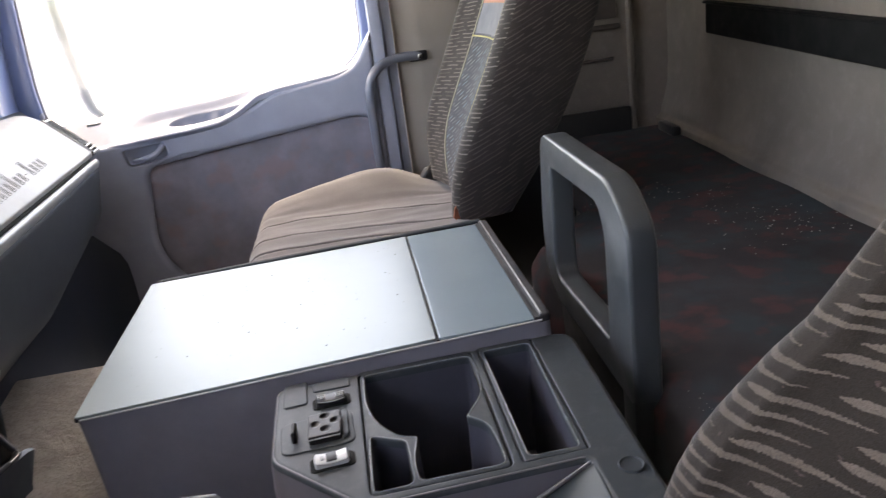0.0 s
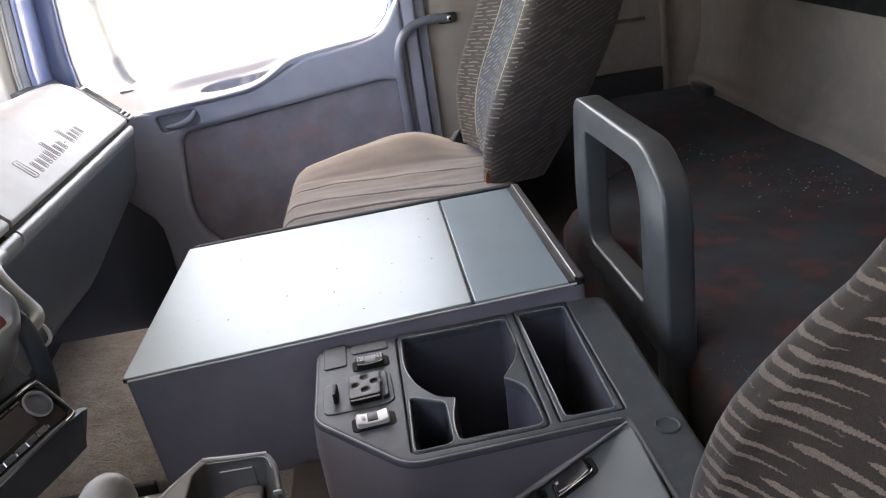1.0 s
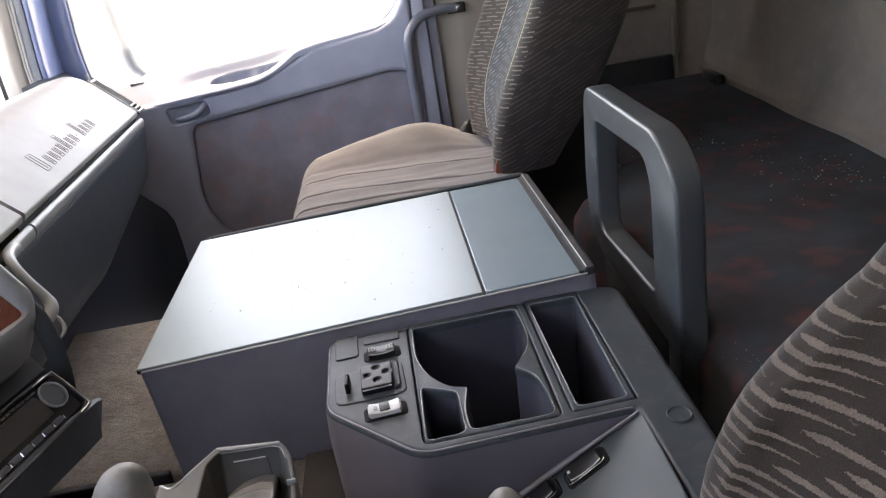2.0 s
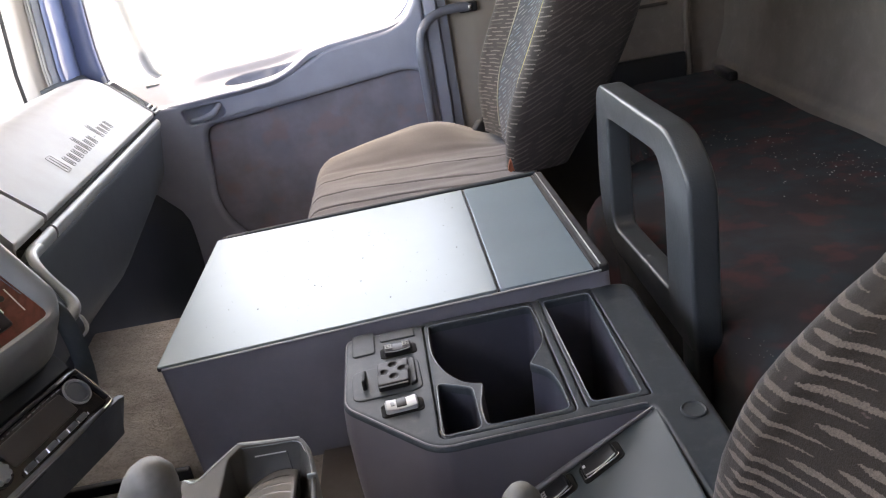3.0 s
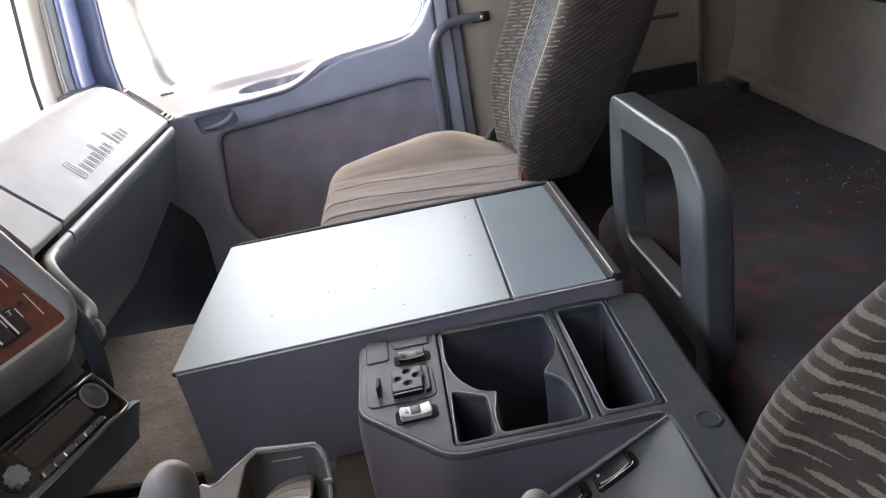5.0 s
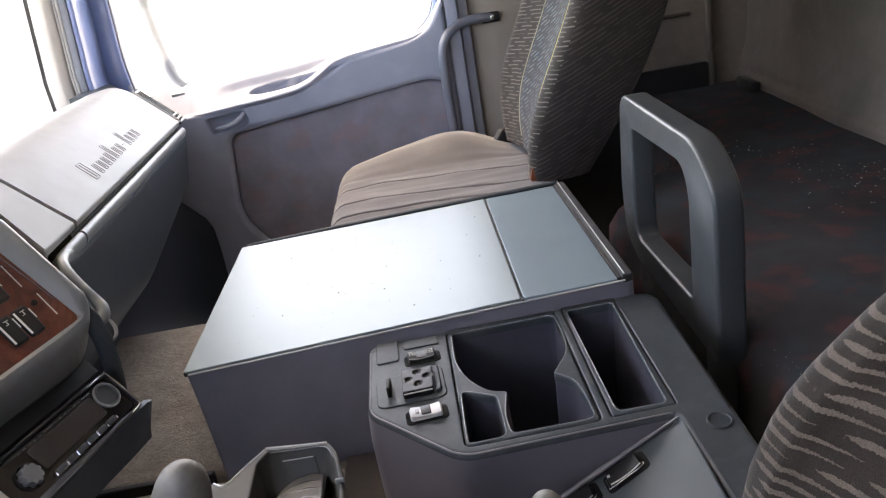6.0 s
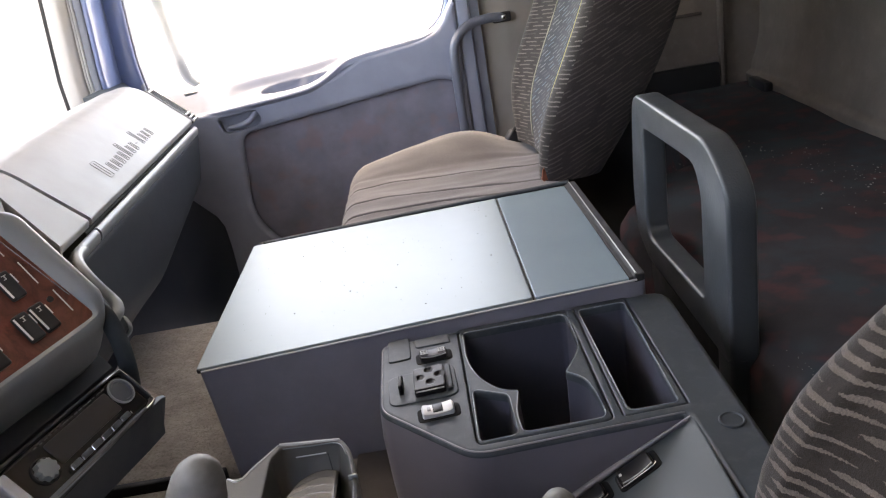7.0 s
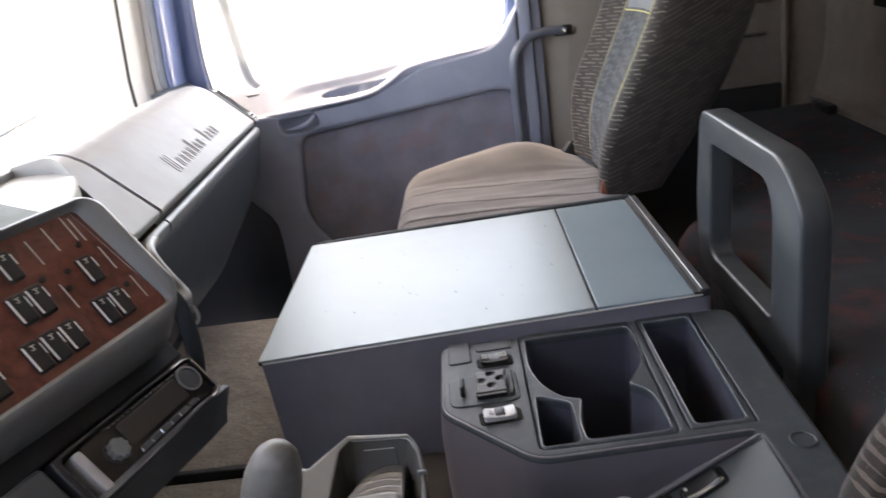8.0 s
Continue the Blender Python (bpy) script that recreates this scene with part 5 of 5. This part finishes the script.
for i in range(nx + 1):
    row = []
    for j in range(ny + 1):
        u, v = i / nx, j / ny
        y = -1.20 + 2.485 * v
        x0 = -0.300 - 0.022 * smoothstep(0.28, 0.33, y) + 0.10 * smoothstep(0.40, 0.56, y) + 0.22 * smoothstep(0.56, 0.70, y)
        x = x0 + (0.263 + WALL_TURN * (y - 0.80) - x0) * u
        e = min(u / 0.07, 1)
        z = BT - 0.03 * (1 - math.sqrt(max(0, 1 - (1 - e) ** 2))) + 0.006 * noise.noise(Vector((x * 5, y * 5, 2.0))) - 0.012 * (1 - smoothstep(0, 0.25, u)) + 0.004 * smoothstep(0.5, 1, u)
        row.append(bm.verts.new((x, y, z)))
    grid.append(row)
for i in range(nx):
    for j in range(ny):
        bm.faces.new((grid[i][j], grid[i + 1][j], grid[i + 1][j + 1], grid[i][j + 1]))
edge = [bm.verts.new((grid[0][j].co.x - 0.003, grid[0][j].co.y, 0.26)) for j in range(ny + 1)]
for j in range(ny):
    bm.faces.new((grid[0][j], grid[0][j + 1], edge[j + 1], edge[j]))
part("mattress", bm, M_BUNK, bunk)
part("bunk_base", joined(block(-0.25, 0.08, -1.2, 0.40, 0.0, 0.27, 0.01), block(0.02, 0.20, 0.40, 1.28, 0.0, 0.27, 0.01)), M_BLACK, bunk)
fluff = bmesh.new()
rngf = random.Random(11)
for cx, cy, n, spread in ((-0.14, 0.60, 16, 0.03), (0.02, 0.63, 22, 0.035), (0.085, 0.54, 26, 0.04), (0.15, 0.55, 14, 0.03), (0.135, 0.37, 60, 0.045), (0.11, 0.27, 40, 0.04), (0.05, 0.40, 20, 0.08)):
    for _ in range(n):
        s = 0.0005 + 0.0013 * rngf.random() ** 2
        bmesh.ops.create_icosphere(fluff, subdivisions=1, radius=s, matrix=Matrix.Translation((cx + rngf.gauss(0, spread), cy + rngf.gauss(0, spread * 1.2), BT + 0.003)) @ Matrix.Diagonal((1, rngf.uniform(0.8, 2), 0.6, 1)))
for _ in range(26):
    bmesh.ops.create_icosphere(fluff, subdivisions=1, radius=rngf.uniform(0.0003, 0.0006), matrix=Matrix.Translation((-0.258 + rngf.gauss(0, 0.014), -0.185 + rngf.gauss(0, 0.025), BT - 0.009)))
fl = part("fluff", fluff, M_CRUMB, bunk)
tagged(fl, "pale crumbs scattered on the mattress", "", "", "stuff")
clipb = part("wall_clip", moved(block(-0.013, 0.013, -0.060, 0.060, 0.0, 0.026, 0.006), Matrix.Translation((1.246, 1.185, 0.455)) @ pose(0, 0, 0, 0, 0, -4)), M_BLACK)
tagged(clipb, "small black strap clip lying by the wall", "clip")

# ---- passenger seat ----
seat = thing("passenger_seat", "worn beige and patterned cloth passenger seat", "seat", (0.40, 0.77, 0.0))
SO = Vector((-0.40, -0.77, 0.0))
nx, ny = 44, 300
channels = ((0.800, 0.068), (0.698, 0.080), (0.606, 0.038))
BOLSTER = [(0, 0.0), (0.05, 0.008), (0.21, 0.028), (0.40, 0.043), (0.55, 0.054), (0.66, 0.057), (0.75, 0.050), (0.86, 0.022), (1.0, -0.004)]
bm = bmesh.new()
grid = []
for i in range(nx + 1):
    row = []
    for j in range(ny + 1):
        u, v = i / nx, j / ny
        y = 0.515 + 0.50 * v
        inset = 0.05 * (1 - math.sqrt(max(0, 1 - max(0, (v - 0.80) / 0.2) ** 2))) + 0.02 * (1 - math.sqrt(max(0, 1 - max(0, (0.12 - v) / 0.12) ** 2)))
        x0 = 0.115 + inset * 1.4
        x = x0 + (0.575 - x0) * u
        ef = max(0.0, 1 - u / 0.10)
        ey = max(0.0, (v - 0.88) / 0.12, (0.10 - v) / 0.10)
        bulge = sum(lerp_list(BOLSTER, min(1, max(0, u + d))) for d in (-0.06, -0.03, 0, 0.03, 0.06)) / 5
        z = 0.474 + 0.006 * math.sin(math.pi * v) + smoothstep(0.58, 0.84, v) * bulge - 0.0016 * math.exp(-((v - 0.665 + 0.03 * u) / 0.020) ** 2)
        z -= 0.07 * (1 - math.sqrt(max(0, 1 - ef ** 2))) + 0.06 * (1 - math.sqrt(max(0, 1 - min(1, ey) ** 2)))
        for c, skew in channels:
            cy = c - skew * u + 0.006 * math.sin(3.0 * u) - 0.5 * max(0, 0.26 - u) ** 2
            z -= 0.0075 * math.exp(-((y - cy) / 0.0024) ** 2) - 0.0022 * math.exp(-((y - cy) / 0.022) ** 2)
        z += 0.0018 * noise.noise(Vector((x * 9, y * 34, 5.0)))
        z += 0.0025 * noise.noise(Vector((x * 16, y * 16, 0)))
        row.append(bm.verts.new(Vector((x, y, z)) + SO))
    grid.append(row)
for i in range(nx):
    for j in range(ny):
        bm.faces.new((grid[i][j], grid[i + 1][j], grid[i + 1][j + 1], grid[i][j + 1]))
rim = [grid[0][j] for j in range(ny + 1)] + [grid[i][ny] for i in range(1, nx + 1)]
rim2 = [grid[i][0] for i in range(nx, -1, -1)]
for line in (rim, rim2):
    low = [bm.verts.new((v.co.x, v.co.y, 0.33)) for v in line]
    for a, b, c, d in zip(line, line[1:], low[1:], low):
        bm.faces.new((a, b, c, d))
part("cushion", bm, M_CUSHION, seat, "faded beige cushion with sewn channels", 60)
part("seat_base", moved(block(-0.20, 0.24, -0.22, 0.22, 0.0, 0.36, 0.02), Matrix.Identity(4)), M_BLACK, seat)

front_near = [(0.44, 0.535), (0.531, 0.539), (0.575, 0.547), (0.616, 0.563), (0.731, 0.622), (0.815, 0.660), (1.20, 0.822)]
back_near = [(0.44, 0.615), (0.495, 0.645), (0.542, 0.688), (0.592, 0.719), (0.64, 0.750), (0.697, 0.784), (0.80, 0.830), (1.20, 0.955)]
front_far = [(0.44, 0.546), (0.488, 0.540), (0.614, 0.536), (0.678, 0.558), (0.797, 0.616), (1.20, 0.790)]
def soft_list(pts, x):
    """Like lerp_list, with its corners rounded off."""
    return sum(lerp_list(pts, x + d) for d in (-0.05, -0.03, -0.01, 0.01, 0.03, 0.05)) / 6


def back_ring(z):
    fn, bn, ff = soft_list(front_near, z), soft_list(back_near, z), soft_list(front_far, z)
    yn, yf = 0.545, 0.985 - 0.02 * smoothstep(0.8, 1.2, z)
    wide = smoothstep(0.44, 0.52, z)
    yn, yf = yn + 0.01 * (1 - wide), yf - 0.04 * (1 - smoothstep(0.46, 0.66, z))
    ring = []
    for k in range(30):
        v = k / 29
        y = yf + (yn - yf) * v
        xf = ff + (fn - ff) * v
        dish = 0.030 * math.sin(math.pi * min(1, max(0, (v - 0.10) / 0.80))) ** 0.8 if 0.10 < v < 0.90 else 0
        groove = 0.004 * (math.exp(-((v - 0.33) / 0.018) ** 2) + math.exp(-((v - 0.80) / 0.018) ** 2))
        endr = 0.030 * ((1 - min(1, v / 0.10)) ** 2 + 0.35 * (1 - min(1, (1 - v) / 0.06)) ** 2)
        ring.append(Vector((xf + dish + groove + endr, y, z)) + SO)
    for k in range(1, 12):
        v = k / 12
        bul = 0.012 * math.sin(math.pi * v)
        ring.append(Vector((fn + 0.010 + (bn - fn - 0.010) * v, yn - bul - 0.004, z + 0.0)) + SO)
    for k in range(12):
        v = k / 11
        ring.append(Vector((bn + 0.03 * math.sin(math.pi * v), yn + (yf - yn) * v, z)) + SO)
    for k in range(1, 11):
        v = k / 11
        ring.append(Vector((bn + (ff + 0.03 - bn) * v, yf + 0.010 * math.sin(math.pi * v), z)) + SO)
    return ring


zs = [0.498 + 0.702 * k / 48 for k in range(49)]
bm = loft([back_ring(z) for z in zs])
bm.faces.ensure_lookup_table()
n_ring = len(back_ring(0.6))
for k in range(48):
    for i in range(n_ring):
        f = bm.faces[k * n_ring + i]
        f.material_index = 0 if i < 10 else (4 if zs[k] > 0.875 else 3 if zs[k] > 0.815 else 1) if i < 23 else 0 if i < 29 else 2
part("backrest", bm, M_CLOTH_FRONT, seat, "dark cloth backrest with pale dashes and a blue band", 60, (M_CLOTH_BAND, M_CLOTH_SIDE, M_DASH, M_PATCH))
for k, m, lab in ((10, M_PALE_PIPE, ""), (23, M_YELLOW, "yellow piping")):
    part("piping", tube([back_ring(z)[k] + Vector((-0.002, 0, 0)) for z in zs[2:]], 0.0012, 8, 0), m, seat, lab)
part("piping", tube([p + Vector((-0.002, 0, 0)) for p in back_ring(0.815 + 0.0)[10:24]], 0.0016, 8, 0), M_YELLOW, seat, "yellow piping across the backrest")
tag_ring = [(-0.005, -0.009), (0.001, -0.014), (0.006, -0.011), (0.010, -0.013), (0.006, -0.003), (0.003, 0.006), (0.000, 0.013), (-0.003, 0.008), (-0.004, 0.0)]
part("fabric_tag", moved(loft([[(x, y + 0.15 * x, z) for x, z in tag_ring] for y in (-0.0015, 0.0015)]), Matrix.Translation(Vector((0.540, 0.528, 0.518)) + SO) @ pose(0, 0, 0, 0, 8, 20)), M_TAG, seat, "frayed orange tag at the seat's corner")
part("belt_buckle", joined(
    moved(block(-0.020, 0.020, -0.012, 0.012, -0.020, 0.020, 0.006), Matrix.Translation(Vector((0.535, 0.950, 0.492)) + SO) @ pose(0, 0, 0, 0, 40, 15)),
    tube([Vector(p) + SO for p in ((0.520, 0.945, 0.492), (0.532, 0.942, 0.508), (0.545, 0.948, 0.520), (0.558, 0.955, 0.512))], [0.003, 0.005, 0.004, 0.006], 8)), M_BLACK, seat)

# ---- driver's seat ----
dseat = thing("driver_seat", "brown striped cloth driver's seat", "seat", (0.60, -0.78, 0.0))
DO = Vector((-0.60, 0.78, 0.0))
edge_line = [(0.36, 0.520, -0.385), (0.514, 0.541, -0.388), (0.56, 0.555, -0.388), (0.60, 0.575, -0.390), (0.64, 0.612, -0.392), (0.673, 0.646, -0.394), (0.72, 0.685, -0.400), (1.15, 0.95, -0.48)]


edge_curve = spline(edge_line, 8)


def edge_at(z):
    xs = lerp_list([(p[0], p[1]) for p in edge_curve], z)
    ys = lerp_list([(p[0], p[2]) for p in edge_curve], z)
    return xs, ys


rings = []
for k in range(41):
    z = 0.36 + 0.79 * k / 40
    x, y = edge_at(z)
    yl = -1.56 - y
    ring = []
    for j in range(60):
        v = (j / 59) ** 1.5
        yy = y + (yl - y) * v
        bol = 0.045 * (math.sin(math.pi * min(1, max(0, (v - 0.06) / 0.88))) ** 0.6 if 0.06 < v < 0.94 else 0)
        rnd = 0.014 * ((1 - min(1, v / 0.03)) ** 2 + (1 - min(1, (1 - v) / 0.03)) ** 2)
        ring.append(Vector((x + bol + rnd, yy, z)) + DO)
    for j in range(12):
        v = j / 11
        ring.append(Vector((x + 0.15, yl + (y - yl) * v, z)) + DO)
    rings.append(ring)
part("backrest", loft(rings), M_STRIPE, dseat, "", 60)
part("cushion", moved(block(-0.44, 0.05, -0.24, 0.30, 0.33, 0.46, 0.05, 5), Matrix.Identity(4)), M_STRIPE, dseat)
part("seat_base", block(-0.36, 0.10, -0.22, 0.22, 0.0, 0.34, 0.02), M_BLACK, dseat)

# ---- gear selector and levers ----
gear = thing("gear_selector", "grey gear selector housing with a ribbed boot", "gear selector", (0.19, -0.36, 0.30))
GO = Vector((-0.19, 0.36, -0.30))
g_out = rounded([(0.124, -0.331), (0.137, -0.336), (0.1655, -0.298), (0.184, -0.3015), (0.2215, -0.3045), (0.231, -0.321), (0.2375, -0.354), (0.240, -0.392), (0.240, -0.52), (0.124, -0.52)], [0.003, 0.006, 0.006, 0.01, 0.005, 0.01, 0.01, 0.01, 0.02, 0.02], 4)
g_in = rounded([(0.1605, -0.3170), (0.1690, -0.3045), (0.2190, -0.3085), (0.2280, -0.325), (0.2340, -0.358), (0.2350, -0.435), (0.1590, -0.435)], [0.002, 0.003, 0.003, 0.01, 0.01, 0.01, 0.01], 4)
g_low = rounded([(0.1640, -0.328), (0.1700, -0.322), (0.2120, -0.321), (0.2180, -0.330), (0.2220, -0.365), (0.2180, -0.430), (0.1640, -0.430)], [0.002, 0.003, 0.003, 0.01, 0.01, 0.01, 0.01], 4)


def gput(u, v, w):
    return Vector((u, v, w - 0.006 + 0.10 * (v + 0.33))) + GO


part("housing_top", plate(g_out, [g_in], gput, 0.568, 0.545, 0.0016, False), M_GEAR_TOP, gear)
part("housing_side", loft([[gput(u, v, z) for u, v in offset(g_out, g)] for g, z in ((-0.0004, 0.547), (-0.002, 0.50), (-0.008, 0.32))], cap0=False), M_GEAR, gear)
part("housing_well", loft([[gput(u + (u1 - u) * f, v + (v1 - v) * f, 0.564 - 0.034 * f - d) for (u, v), (u1, v1) in zip(g_in, g_low)] for f, d in ((0.0, 0.0), (0.15, 0.004), (0.6, 0.004), (1.0, 0.0), (1.0, 0.03))], cap0=False), M_GEAR_TOP, gear)
top_edge = [(0.1660, -0.3003), (0.1730, -0.3015), (0.1840, -0.3030), (0.2205, -0.3060)]
# pale beads paint the gloss highlight along the housing's rim
part("housing_rim", tube([gput(u, v, 0.5680) for u, v in top_edge], [0.0012, 0.0017, 0.0017, 0.0010], 8), M_TRIM_GLINT, gear, "pale bead with the rim's highlight painted in")
part("ear_rim", tube([gput(u, v, 0.5678) for u, v in ((0.126, -0.3330), (0.1365, -0.3375), (0.150, -0.3200), (0.1650, -0.3005))], [0.0009, 0.0011, 0.0006], 6), M_TRIM_GLINT, gear)
part("well_rim", tube([gput(u, v, 0.5672) for u, v in ((0.1700, -0.3058), (0.1950, -0.3078), (0.2185, -0.3098), (0.2270, -0.326))], [0.0005, 0.0006, 0.0004], 6, 4), M_RIM_GLINT, gear)
part("well_line", tube([gput(0.1800, -0.3095, 0.5595), gput(0.2070, -0.3105, 0.5600)], 0.0006, 6, 0), M_TRIM_GLINT, gear)
part("well_seam", tube([gput(0.2085, -0.3105, 0.5600), gput(0.2110, -0.3190, 0.5400)], 0.0005, 6, 0), M_RUBBER, gear)
part("side_clip", moved(block(-0.004, 0.004, -0.0012, 0.0012, -0.003, 0.002, 0.001), Matrix.Translation(gput(0.2345, -0.3560, 0.5690))), M_GREY, gear)
for k in range(4):
    hw, far_y, z = 0.021 + 0.0020 * k, -0.3150 - 0.0130 * k, 0.5480 + 0.0040 * k
    cu = 0.1945 - 0.001 * k
    arch = [(cu + hw, -0.425), (cu + hw, far_y - 0.004), (cu + hw * 0.55, far_y)]
    arch += [(cu + hw * 0.5 - hw * 1.5 * math.sin(a), far_y - 0.028 * (1 - math.cos(a))) for a in (math.pi / 2 * j / 10 for j in range(11))]
    arch += [(cu - hw, -0.425)]
    part("boot_pleat", plate(arch, [], gput, z, z - 0.014, 0.0028), M_BOOT, gear)
part("selector_top", plate(rounded([(0.168, -0.386), (0.176, -0.380), (0.212, -0.3765), (0.219, -0.381), (0.222, -0.43), (0.164, -0.43)], 0.006, 5), [], gput, 0.574, 0.55, 0.005), M_KNOB, gear, "pale worn selector head")

stick = thing("gear_lever", "worn pale grey gear lever knob", "lever", (0.13, -0.41, 0.30))
kn = [[Vector((math.cos(a) * r + lean, math.sin(a) * r * 0.9, z)) for a in (2 * math.pi * j / 28 for j in range(28))] for r, z, lean in ((0.017, 0.14, -0.052), (0.020, 0.20, -0.033), (0.0225, 0.25, -0.016), (0.0235, 0.28, -0.006), (0.0232, 0.300, 0.000), (0.0215, 0.315, 0.004), (0.0180, 0.326, 0.007), (0.0130, 0.333, 0.008), (0.0075, 0.337, 0.009), (0.0008, 0.3380, 0.009))]
part("knob", loft(kn), M_KNOB, stick)
part("shaft", tube([(-0.075, 0, 0.0), (-0.052, 0, 0.16)], 0.009, 12, 0), M_BLACK, stick)

lever = thing("park_lever", "pale round lever knob below the console", "lever", (0.398, -0.345, 0.316))
part("knob", loft([[Vector((math.cos(a) * r, math.sin(a) * r, z)) for a in (2 * math.pi * j / 28 for j in range(28))] for r, z in ((0.010, 0.13), (0.016, 0.145), (0.0185, 0.16), (0.0165, 0.174), (0.010, 0.183), (0.004, 0.1860), (0.0006, 0.1864))]), M_KNOB, lever)
part("shaft", tube([(0, 0, 0.0), (0, 0, 0.14)], 0.006, 12, 0), M_BLACK, lever)

# ---- outside ----
wiper = thing("wiper", "wiper blade resting outside the windscreen, coloured pale for the glare", "wiper", (-0.645, 0.40, 0.70))
# blade in pale grey: the glare outside is put into its colour
part("blade", tube([(0.0, -0.4, 0.0), (0, 0.2, 0.052), (0, 0.52, 0.082)], [0.006, 0.006, 0.002], 8), M_FRAME, wiper)
